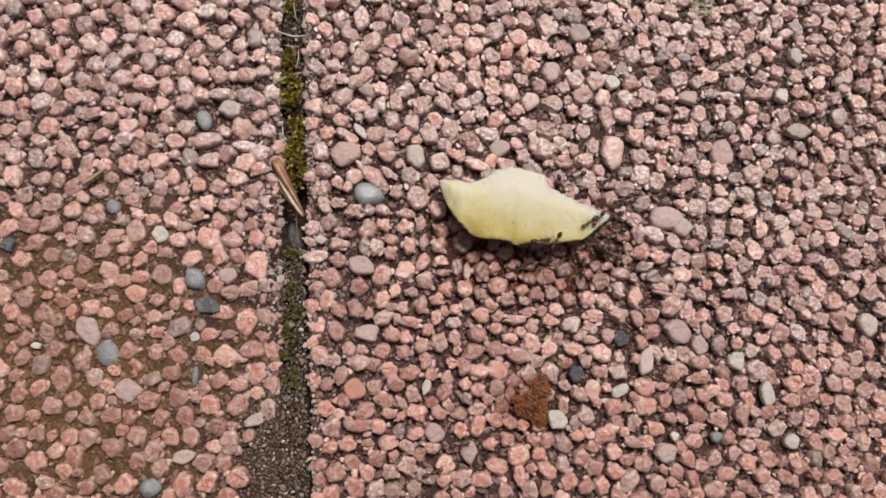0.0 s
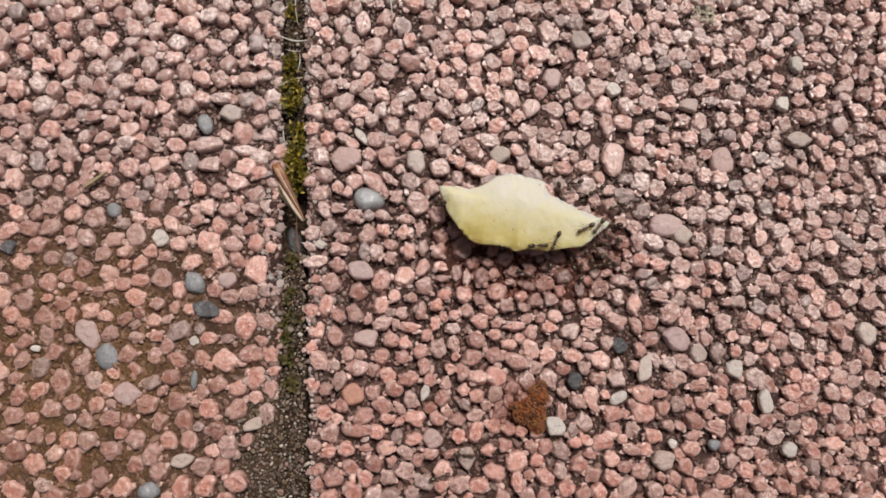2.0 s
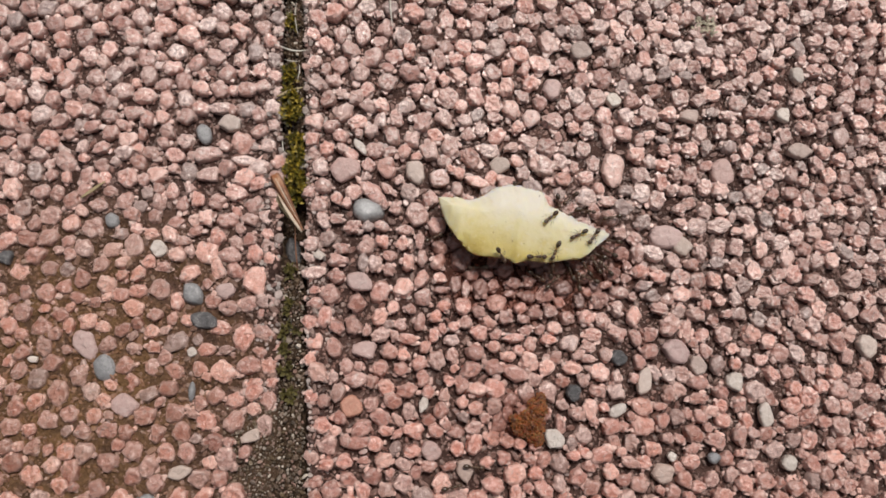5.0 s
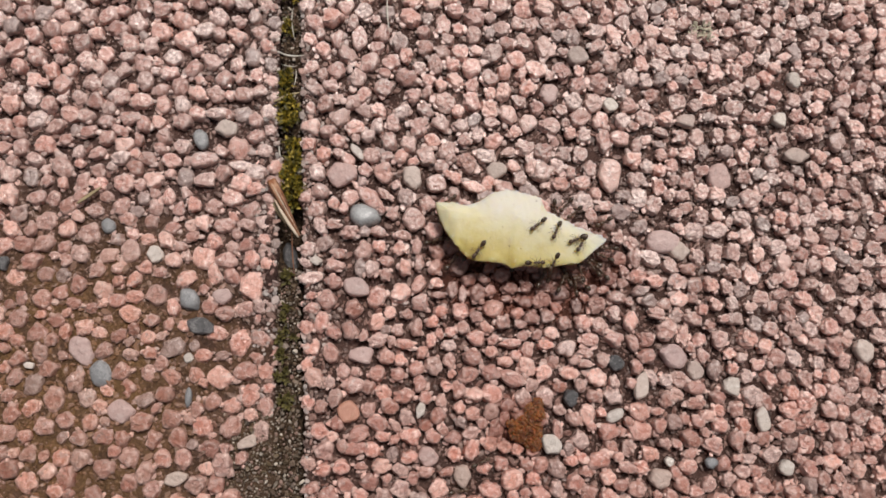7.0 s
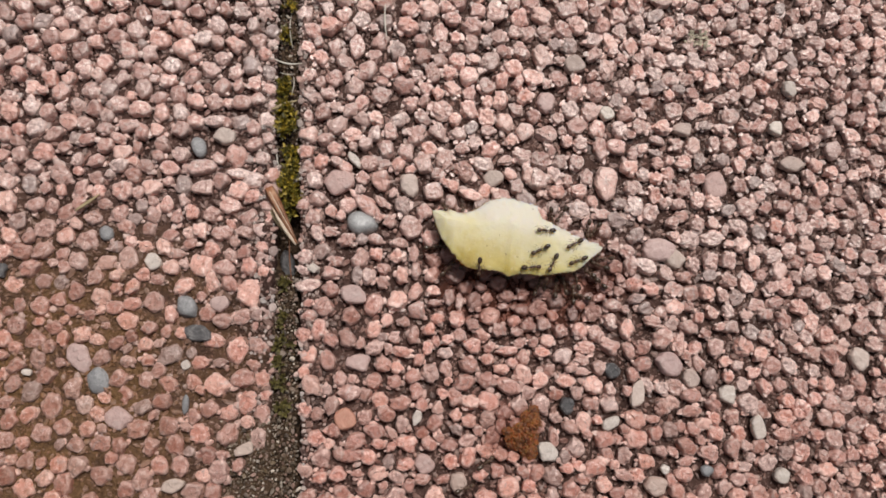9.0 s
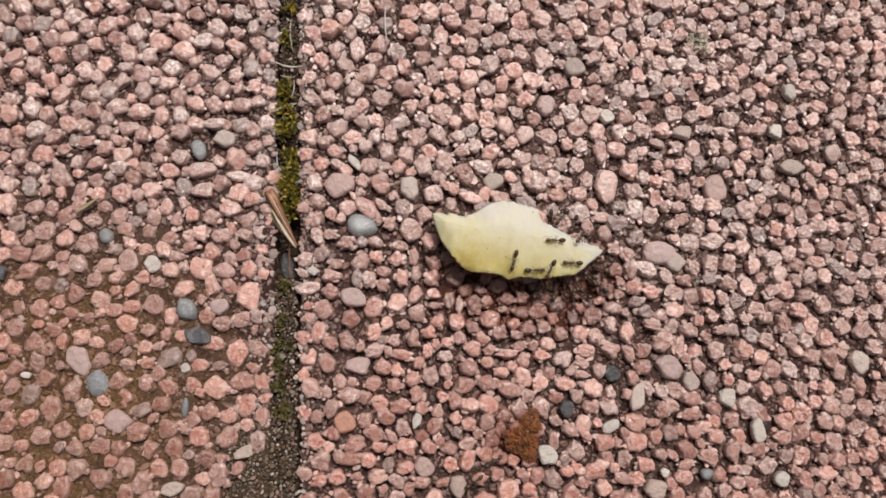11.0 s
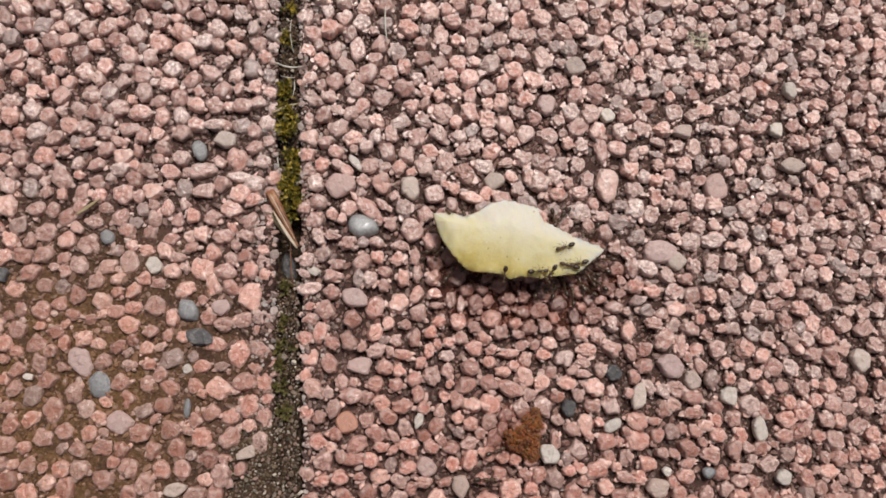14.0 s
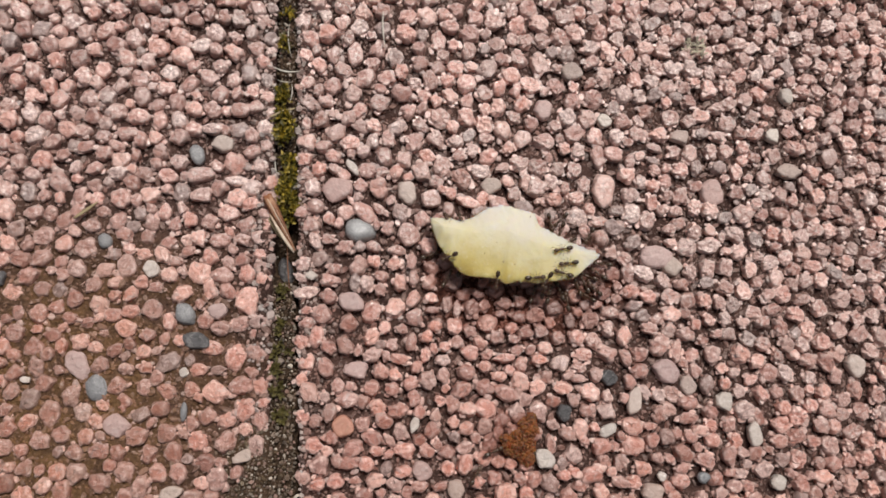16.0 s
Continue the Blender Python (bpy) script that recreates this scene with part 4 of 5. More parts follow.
def build_joint():
    verts, faces = [], []
    ys = np.concatenate([np.linspace(NEAR, -0.06, 30), np.linspace(-0.06, 0.07, 260)[1:], np.linspace(0.07, FAR_Y, 30)[1:]])
    cols = 30
    for y in ys:
        a, b = joint_left(y) - 0.0008, joint_right(y) + 0.0008
        for i in range(cols):
            x = a + (b - a) * i / (cols - 1)
            z = joint_floor(y) + 0.0009 * noise.noise(Vector((x * 420, y * 420, 5))) + 0.0004 * noise.noise(Vector((x * 1500, y * 1500, 2)))
            verts.append((x, y, min(z, -0.0004) - max(0.0, crack(x, y))))
    n = len(verts)
    for j in range(len(ys) - 1):
        for i in range(cols - 1):
            k = j * cols + i
            faces.append((k, k + 1, k + cols + 1, k + cols))
    soil = tagged(new("joint_soil", mesh_from("joint_soil", verts, faces, M_SOIL)), "dark damp soil filling the joint between the slabs", "soil", kind="structure")
    rng = random.Random(5)
    field, grains = Field(0.002), []
    for r, count in ((1.0, 12), (0.75, 70), (0.5, 380), (0.32, 2600), (0.2, 5600)):
        r *= MM
        for _ in range(count):
            y = rng.uniform(-0.062, 0.070)
            if y > 0.0 and rng.random() < (0.93 if y < 0.012 else 0.66):
                continue
            x = rng.uniform(joint_left(y) - 0.0002, joint_right(y) + 0.0002)
            if crack(x, y) < 0.0009 and field.free(x, y, r, 0.8):
                field.take(x, y, r)
                z = joint_floor(y) + r * rng.uniform(-0.5, 0.9) + 0.0006 * noise.noise(Vector((x * 420, y * 420, 5)))
                grains.append(placed(rng.choice(GRAIN), x, y, z, r * rng.uniform(0.8, 1.7), r * rng.uniform(0.7, 1.1), r * 0.9, rng.uniform(-3, 3), rng.gauss(0, 0.5), rng.gauss(0, 0.5)))
    for r, count in ((0.75, 14), (0.5, 120), (0.34, 900), (0.22, 4200)):
        r *= MM
        for _ in range(count):
            x, y = rng.uniform(-0.0405, -0.0285), rng.uniform(-0.060, -0.026)
            if x < joint_left(y) and rng.random() < worn(x, y) * 1.3 and field.free(x, y, r, 0.8):
                field.take(x, y, r)
                z = matrix_height(x, y, True) + r * rng.uniform(0.1, 0.7)
                grains.append(placed(rng.choice(GRAIN), x, y, z, r * rng.uniform(0.8, 1.7), r * rng.uniform(0.7, 1.1), r * 0.9, rng.uniform(-3, 3), rng.gauss(0, 0.5), rng.gauss(0, 0.5)))
    tagged(new("joint_grit", joined("joint_grit", grains, M_GRIT)), "fine mixed sand and grit lying in the joint", "grit", kind="stuff")


def moss_cushion(x, y, z, wide, deep, tall, leaves, seed, withered=False):
    """A cushion of tiny pointed leaves in rosettes."""
    rng = random.Random(seed)
    verts, faces = [], []
    shoots = max(4, leaves // 14)
    for _ in range(shoots):
        a, d = rng.uniform(0, 6.283), rng.random() ** 0.5
        sx, sy = math.cos(a) * d * wide, math.sin(a) * d * deep
        sz = tall * (1 - d * d) ** 0.5 * rng.uniform(0.6, 1.1)
        for _ in range(14):
            turn, rise = rng.uniform(0, 6.283), rng.uniform(0.15, 1.35)
            length, half = rng.uniform(0.7, 1.8) * MM, rng.uniform(0.16, 0.34) * MM
            way = Vector((math.cos(turn) * math.cos(rise), math.sin(turn) * math.cos(rise), math.sin(rise)))
            across = way.cross(Vector((0, 0, 1))).normalized() * half
            foot = Vector((sx, sy, sz - 0.25 * MM))
            mid = foot + way * length * 0.55 + Vector((0, 0, 0.06 * MM))
            tip = foot + way * length + Vector((0, 0, -0.08 * MM))
            k = len(verts)
            keel = mid - Vector((0, 0, 0.07 * MM))
            verts += [foot, mid + across, keel, mid - across, tip]
            faces += [(k, k + 2, k + 1), (k, k + 3, k + 2), (k + 1, k + 2, k + 4), (k + 2, k + 3, k + 4)]
    ob = new("moss_cushion", mesh_from("moss_cushion", verts, faces, M_MOSS_OLD if withered else M_MOSS, False))
    ob.location = (x, y, z)
    return tagged(ob, "brown-olive withered moss among grit in the joint" if withered else "olive and yellow-green moss cushion growing in the slab joint", "moss", "moss in the joint")


def strip(points, widths, material, name, thick=0.00012, ridge=0.0):
    """A blade or fibre along a line, with a closed lens-shaped section."""
    verts, faces = [], []
    pts = [Vector(p) for p in points]
    for k, p in enumerate(pts):
        way = (pts[min(k + 1, len(pts) - 1)] - pts[max(k - 1, 0)]).normalized()
        side = way.cross(Vector((0, 0, 1))).normalized()
        up = side.cross(way)
        w = widths[k]
        verts += [p + side * w, p + side * w * 0.45 + up * (thick + ridge * w), p + up * (thick * 0.6 + ridge * w * 0.4), p - side * w * 0.45 + up * (thick + ridge * w), p - side * w, p - up * thick]
    for k in range(len(pts) - 1):
        for i in range(6):
            a, b = k * 6 + i, k * 6 + (i + 1) % 6
            faces.append((a, b, b + 6, a + 6))
    faces += [tuple(range(5, -1, -1)), tuple(range(len(verts) - 6, len(verts)))]
    return mesh_from(name, verts, faces, material)


def bent(a, b, sag, n=10, side=0.0):
    """Points from a to b in millimetres, bowed up by sag and sideways by side."""
    a, b = Vector(a) * MM, Vector(b) * MM
    across = (b - a).cross(Vector((0, 0, 1))).normalized()
    return [a.lerp(b, k / n) + (Vector((0, 0, sag * MM)) + across * side * MM) * math.sin(math.pi * k / n) for k in range(n + 1)]


def build_plants():
    moss = [(-30.7, 38.2, 1.5, 1.9, 2.0, 230), (-30.5, 33.6, 2.0, 2.4, 2.5, 330), (-30.2, 30.0, 1.9, 2.0, 2.1, 260), (-29.3, 25.2, 1.1, 1.7, 1.5, 130), (-28.6, 22.0, 1.2, 1.4, 1.4, 130),
            (-29.1, 18.8, 1.9, 2.2, 2.5, 330), (-28.8, 15.8, 2.0, 2.1, 2.5, 330), (-28.0, 13.2, 1.2, 1.5, 1.4, 130), (-31.4, 49.6, 1.3, 1.6, 0.4, 28), (-31.0, 55.5, 1.3, 2.0, 0.6, 42),
            (-28.6, -1.6, 1.4, 1.2, 0.3, 70), (-28.7, -13.0, 1.4, 2.0, 0.3, 70), (-29.0, -20.0, 1.2, 1.8, 0.3, 48), (-28.8, -8.4, 1.2, 1.6, 0.3, 40), (-29.3, -16.6, 1.1, 1.4, 0.3, 32), (-28.4, -25.0, 1.1, 1.6, 0.3, 32)]
    for k, (x, y, wide, deep, tall, leaves) in enumerate(moss):
        moss_cushion(x * MM, y * MM, joint_floor(y * MM) + 0.0007, wide * MM, deep * MM, tall * MM, leaves, 40 + k, y < 0)
    husk = tagged(new("bud_husk"), "dry reddish-brown pointed bud husk lying over the joint", "husk")
    line = bent((-32.8, 17.0, 0.5), (-26.9, 6.2, 0.5), 0.4, 12)
    body = new("scale", strip(line, [w * MM for w in (0.9, 1.0, 1.02, 1.0, 0.95, 0.88, 0.78, 0.68, 0.58, 0.47, 0.37, 0.27, 0.15)], M_HUSK, "scale", 0.00016, 0.35))
    body.parent = husk
    line = bent((-32.0, 13.2, 0.7), (-27.0, 5.8, 0.75), 0.5, 8, 0.2)
    fibre = tagged(new("inner_scale", strip(line, [w * MM for w in (0.1, 0.18, 0.26, 0.32, 0.36, 0.36, 0.33, 0.26, 0.12)], M_HUSK_TIP, "inner_scale", 0.00012, 0.3)), "pale papery inner scale")
    fibre.parent = husk
    for off, wide, mat_rib in ((0.62, 0.30, M_HUSK_DARK), (-0.05, 0.12, M_HUSK_TIP), (-0.58, 0.26, M_HUSK_DARK)):
        line = bent((-32.5 + off * 0.8, 16.2 + off * 0.35, 0.95 - abs(off) * 0.25), (-27.2 + off * 0.2, 7.0, 0.72), 0.42, 10)
        ridge = new("rib", strip(line, [wide * MM * w for w in (0.5, 0.9, 1.0, 1.0, 0.95, 0.85, 0.75, 0.62, 0.5, 0.36, 0.2)], mat_rib, "rib", 0.00012, 0.5))
        ridge.parent = husk
    line = bent((-32.6, 13.4, -0.5), (-29.9, 8.8, -0.7), 0.2, 6)
    under = new("outer_scale", strip(line, [w * MM for w in (0.2, 0.45, 0.55, 0.5, 0.4, 0.25, 0.08)], M_STRAW, "outer_scale"))
    under.parent = husk
    blades = [((-33.2, 33.1, 0.1), (-28.2, 35.3, 0.1), 0.5, 0.42, M_STRAW, "dead_grass_blade", "short tan dead grass blade on the moss", 0.1),
              ((-33.0, 43.8, 0.2), (-27.6, 43.2, 0.1), 0.3, 0.18, M_FIBRE, "plant_fibre", "thin white curved plant fibre across the joint", 0.7),
              ((-32.0, 41.2, -0.4), (-29.0, 41.0, -0.4), 0.3, 0.1, M_FIBRE, "plant_fibre", "thin white plant fibre in the joint", 0.3),
              ((-29.2, 40.5, -0.5), (-29.4, 36.4, 0.0), 0.4, 0.09, M_FIBRE, "plant_fibre", "thin pale plant fibre over the moss", -0.3),
              ((-31.8, 25.5, -1.2), (-31.2, 21.6, -1.0), 0.2, 0.12, M_FIBRE, "plant_fibre", "thin pale plant fibre beside the moss", 0.2),
              ((-28.6, 8.4, -1.2), (-27.5, -2.4, -1.3), 0.2, 0.14, M_HUSK_DARK, "dead_grass_blade", "dark narrow dead grass blade in the joint", 0.2),
              ((-30.4, 54.0, -1.2), (-29.6, 46.5, -1.0), 0.4, 0.1, M_FIBRE, "plant_fibre", "thin pale plant fibre along the joint", 0.4),
              ((-11.2, 57.0, 0.6), (-10.6, 48.8, 0.5), 0.5, 0.17, M_FIBRE, "plant_fibre", "thin pale plant fibre lying on the chips", 0.3),
              ((-68.6, 11.2, 0.4), (-64.4, 14.6, 0.4), 0.2, 0.38, M_STRAW, "twig", "short brown twig fragment on the chips", 0.1)]
    for a, b, sag, w, material, name, label, side in blades:
        taper = [w * MM * max(0.15, math.sin(math.pi * (0.12 + 0.8 * k / 10))) for k in range(11)]
        tagged(new(name, strip(bent(a, b, sag, 10, side), taper, material, name, 0.00009, 0.2)), label, name.replace("_", " ").replace("dead grass blade", "grass blade"))
    stone = new("pebble", mesh_from("pebble", *placed(SMOOTH[2], 0, 0, 0, 0.0015, 0.0038, 0.0013, 0.22), M_DARK))
    stone.location = (-29.0 * MM, 2.6 * MM, -0.0048)
    tagged(stone, "dark grey oblong pebble stuck deep in the joint", "pebble")


def build_lichen():
    """A tuft of pale grey-green lichen lobes caught between the stones."""
    rng = random.Random(31)
    verts, faces = [], []
    for _ in range(70):
        a, d = rng.uniform(0, 6.283), rng.random() ** 0.6
        foot = Vector((math.cos(a) * d * 2.2, math.sin(a) * d * 1.9, 0.1 + 0.5 * rng.random())) * MM
        way = Vector((rng.gauss(0, 1), rng.gauss(0, 1), rng.uniform(0.2, 1.0))).normalized() * rng.uniform(0.5, 1.2) * MM
        side = way.cross(Vector((0, 0, 1))).normalized() * rng.uniform(0.12, 0.3) * MM
        lift = way.cross(side).normalized() * 0.06 * MM
        k = len(verts)
        verts += [foot - side * 0.4, foot + side * 0.4, foot + way * 0.7 + side, foot + way, foot + way * 0.7 - side, foot + way * 0.5 + lift, foot + way * 0.5 - lift]
        for p in (5, 6):
            ring = [0, 1, 2, 3, 4]
            for i in range(5):
                t = (k + ring[i], k + ring[(i + 1) % 5], k + p)
                faces.append(t if p == 5 else t[::-1])
    ob = new("lichen", mesh_from("lichen", verts, faces, M_LICHEN, False))
    ob.location, ob.scale = (55.6 * MM, 53.0 * MM, -0.0003), (1.2, 1.1, 0.9)
    tagged(ob, "pale grey-green lichen tuft between the pink chips", "lichen")


def build_crumb():
    """A ragged rust-brown crumb made of many grains, in one lump."""
    rng = random.Random(12)
    blocks = []
    lobes = [(0.0, -0.4, 2.6, 2.6), (1.2, 2.4, 1.7, 2.0), (-1.6, -1.0, 1.5, 1.6), (1.0, -3.0, 1.3, 1.5), (1.8, 4.4, 0.8, 0.8), (-2.9, 0.6, 0.7, 0.6)]
    for _ in range(1500):
        cx, cy, rx, ry = rng.choices(lobes, [6, 4, 2, 2, 0.7, 0.5])[0]
        a, d = rng.uniform(0, 6.283), rng.random() ** 0.6
        x, y = cx + rx * d * math.cos(a), cy + ry * d * math.sin(a)
        z = 0.1 + 1.5 * (1 - d * d) * rng.random() * min(1.0, rx / 1.6)
        r = rng.uniform(0.12, 0.30) * MM
        blocks.append(placed(rng.choice(GRAIN), x * MM, y * MM, z * MM, r * rng.uniform(1.0, 2.2), r, r, rng.uniform(-3, 3), rng.gauss(0, 0.5), rng.gauss(0, 0.5)))
    ob = new("soil_crumb", joined("soil_crumb", blocks, M_CRUMB))
    ob.location, ob.scale = (17.1 * MM, -29.4 * MM, 0), (1.12, 1.05, 1.0)
    tagged(ob, "crumbly rust-brown lump of debris on the chips", "crumb")


# ---- the piece of fruit ----
OUTLINE = [(-1.0, 12.4), (-0.7, 12.85), (2.3, 12.8), (5.3, 12.5), (7.8, 13.6), (10.2, 15.1), (13.8, 15.8), (16.7, 15.0), (19.3, 14.5), (20.5, 11.9), (23.1, 10.5), (26.6, 8.8), (29.5, 7.7), (31.2, 7.3), (32.2, 6.2), (29.8, 4.1), (26.8, 1.7), (23.6, 1.1), (20.1, 0.5), (16.1, 0.7), (13.5, 0.2), (11.5, 1.1), (6.0, 1.6), (3.4, 3.7), (0.7, 7.4), (-0.5, 10.4)]


def fruit_outline(per=9):
    pts, out = [Vector((*p, 0)) for p in OUTLINE], []
    n = len(pts)
    for k in range(n):
        p0, p1, p2, p3 = pts[k - 1], pts[k], pts[(k + 1) % n], pts[(k + 2) % n]
        for j in range(per):
            t = j / per
            out.append(0.5 * (2 * p1 + (p2 - p0) * t + (2 * p0 - 5 * p1 + 4 * p2 - p3) * t * t + (3 * p1 - p0 - 3 * p2 + p3) * t ** 3))
    return out


def build_fruit():
    rim = fruit_outline()
    spine = [Vector((1.6, 10.8, 0)), Vector((7.6, 9.7, 0)), Vector((14, 10.2, 0)), Vector((19, 8.2, 0)), Vector((24, 6.6, 0)), Vector((29.5, 6.3, 0))]

    def inner(p):
        t = max(0.0, min(0.999, (p.x - 0.5) / 31.5)) * (len(spine) - 1)
        k = int(t)
        return spine[k].lerp(spine[k + 1], t - k)

    def rim_height(p):
        return 3.6 + 1.6 * max(0.0, min(1.0, (12.5 - p.y) / 8.0)) - 0.13 * max(0.0, p.x - 22.0) + 0.4 * noise.noise(Vector((p.x * 0.3, p.y * 0.3, 4)))

    def crest(x):
        return 5.4 + 0.6 * math.exp(-((x - 14) / 7.5) ** 2) + 0.3 * math.exp(-((x - 4) / 4) ** 2) - 1.9 * max(0, (x - 22) / 10)

    steps = (0.0, 0.02, 0.05, 0.09, 0.15, 0.23, 0.33, 0.45, 0.58, 0.72, 0.86, 1.0)
    verts, faces, n = [], [], len(rim)
    for side in (1, -1):
        for s in steps:
            if side < 0 and s == 0.0:
                continue
            for p in rim:
                q = p.lerp(inner(p), s)
                edge = rim_height(p)
                if side > 0:
                    south = p.y < inner(p).y
                    swell = 0.18 * (1 - (1 - min(1, s * 7)) ** 2) + 0.82 * (s * s * (3 - 2 * s)) ** (0.85 if south else 0.75)
                    z = edge + (crest(q.x) - edge) * swell
                    z += 0.22 * noise.noise(Vector((q.x * 0.25, q.y * 0.25, 1))) * min(1, s * 3) + 0.10 * noise.noise(Vector((q.x * 0.9, q.y * 0.9, 2)))
                    z -= 0.18 * math.exp(-((q.x - 12.5 - 0.1 * q.y) / 0.8) ** 2) * min(1, s * 4) * (1 - s)
                else:
                    z = edge - 0.5 * min(1, s * 10) - (edge - 0.75) * (1 - (1 - s) ** 1.3)
                ragged = (0.30 * noise.noise(Vector((p.x * 1.3, p.y * 1.3, 9))) + 0.16 * noise.noise(Vector((p.x * 2.9, p.y * 2.9, 6))) + 0.10 * noise.noise(Vector((p.x * 6.5, p.y * 6.5, 3)))) * (1 - s) * max(0.0, min(1.0, (p.x + 0.6) / 3.0))
                verts.append(Vector((q.x + ragged, q.y + ragged, z)) * MM)
    rings = len(steps)
    for j in range(rings - 1):
        for i in range(n):
            k, m = j * n + i, j * n + (i + 1) % n
            faces.append((k, k + n, m + n, m))
    low = rings * n
    for i in range(n):
        faces.append((i, (i + 1) % n, low + (i + 1) % n, low + i))
    for j in range(rings - 2):
        for i in range(n):
            k, m = low + j * n + i, low + j * n + (i + 1) % n
            faces.append((k, m, m + n, k + n))
    me = mesh_from("fruit_piece", verts, faces, M_FRUIT)
    bm = bmesh.new()
    bm.from_mesh(me)
    bm.edges.ensure_lookup_table()
    for e in bm.edges:
        e.smooth = not all(v.index < n for v in e.verts)
    bmesh.ops.remove_doubles(bm, verts=bm.verts, dist=0.00002)
    bmesh.ops.recalc_face_normals(bm, faces=bm.faces)
    bm.to_mesh(me)
    tree = BVHTree.FromBMesh(bm)
    bm.free()
    fruit = tagged(new("fruit_piece"), "pale yellow torn piece of fruit that ants feed on", "fruit")
    flesh = tagged(new("flesh", me), "pale translucent cream flesh")
    flesh.parent = fruit
    # the thin amber skin under the flesh, a shell with an inner and an outer face
    verts, faces = [], []
    levels = (0.0, 0.05, 0.12, 0.22, 0.36, 0.55, 0.8)
    for inside in (0, 1):
        for s in levels:
            for p in rim:
                q = p.lerp(inner(p), s)
                edge = rim_height(p)
                out = (p - inner(p)).normalized() * (0.10 if not inside else -0.05) * (1 - s)
                z = edge - 0.2 - 0.5 * min(1, s * 10) - (edge - 0.75) * (1 - (1 - s) ** 1.3) - (0.12 if not inside else -0.1)
                verts.append(Vector((q.x + out.x, q.y + out.y, z)) * MM)
    m = len(levels) * n
    for j in range(len(levels) - 1):
        for i in range(n):
            a, c = j * n + i, j * n + (i + 1) % n
            faces += [(a, c, c + n, a + n), (m + a, m + a + n, m + c + n, m + c)]
    for i in range(n):
        c = (i + 1) % n
        faces += [(i, m + i, m + c, c), (m - n + i, m - n + c, 2 * m - n + c, 2 * m - n + i)]
    skin = tagged(new("skin", mesh_from("skin", verts, faces, M_SKIN)), "thin amber-yellow skin along the underside")
    skin.parent = fruit
    return tree


# ---- the ants ----
def blob(bm, centre, size, turn=0.0, seg=14):
    m = Matrix.Translation(Vector(centre) * MM) @ Matrix.Rotation(turn, 4, "Y") @ Matrix.Diagonal((*[s * MM for s in size], 1))
    bmesh.ops.create_uvsphere(bm, u_segments=seg, v_segments=max(6, seg * 2 // 3), radius=1, matrix=m)


def limb(points, radii, sides=5):
    """A jointed leg or feeler as one tube."""
    bm = bmesh.new()
    rings = []
    pts = [Vector(p) * MM for p in points]
    for k, p in enumerate(pts):
        way = (pts[min(k + 1, len(pts) - 1)] - pts[max(k - 1, 0)]).normalized()
        a = way.orthogonal().normalized()
        b = way.cross(a)
        rings.append([bm.verts.new(p + (a * math.cos(6.2832 * i / sides) + b * math.sin(6.2832 * i / sides)) * radii[k] * MM) for i in range(sides)])
    for r, q in zip(rings, rings[1:]):
        for i in range(sides):
            bm.faces.new((r[i], r[(i + 1) % sides], q[(i + 1) % sides], q[i]))
    bm.faces.new(rings[0][::-1])
    bm.faces.new(rings[-1])
    return bm


HIPS = [(0.62, 55), (0.30, 95), (0.02, 135)]


def build_ant():
    ant = tagged(new("ant"), "small dark brown glossy ant", "ant", "ants feeding on the fruit")
    bm = bmesh.new()
    blob(bm, (1.52, 0, 0.62), (0.50, 0.42, 0.33), 0.25)
    blob(bm, (1.92, 0, 0.50), (0.16, 0.24, 0.12), 0.3, 8)
    head = part("head", bm, M_ANT, ant)
    for s in (1, -1):
        feeler = limb([(1.70, s * 0.2, 0.72), (1.95, s * 0.55, 0.98), (2.35, s * 0.62, 0.80), (2.68, s * 0.42, 0.45)], [0.035, 0.03, 0.03, 0.035])
        part("antenna", feeler, M_LEG, head)
    bm = bmesh.new()
    blob(bm, (0.68, 0, 0.68), (0.40, 0.30, 0.30), 0.1, 12)
    blob(bm, (0.18, 0, 0.64), (0.42, 0.25, 0.26), -0.1, 12)
    blob(bm, (1.05, 0, 0.66), (0.16, 0.15, 0.15), 0, 8)
    part("thorax", bm, M_ANT, ant)
    bm = bmesh.new()
    blob(bm, (-0.36, 0, 0.62), (0.16, 0.15, 0.22), 0.1, 8)
    blob(bm, (-0.62, 0, 0.60), (0.15, 0.15, 0.18), 0.1, 8)
    part("petiole", bm, M_ANT, ant)
    bm = bmesh.new()
    blob(bm, (-1.32, 0, 0.72), (0.72, 0.45, 0.43), 0.16, 18)
    part("gaster", bm, M_GASTER, ant, "glossy rounded gaster")
    for s in (1, -1):
        for hip, angle in HIPS:
            c, d = 0.72 * math.cos(radians(angle)), 0.72 * s * math.sin(radians(angle))
            leg = part("leg", limb([(0, 0, 0), (0.55 * c, 0.55 * d, 0.38), (0.85 * c, 0.85 * d, 0.45), (1.30 * c, 1.30 * d, -0.25), (1.62 * c, 1.62 * d, -0.54)], [0.05, 0.046, 0.036, 0.027, 0.018]), M_LEG, ant)
            leg.location = (hip * MM, s * 0.2 * MM, 0.56 * MM)
    return ant


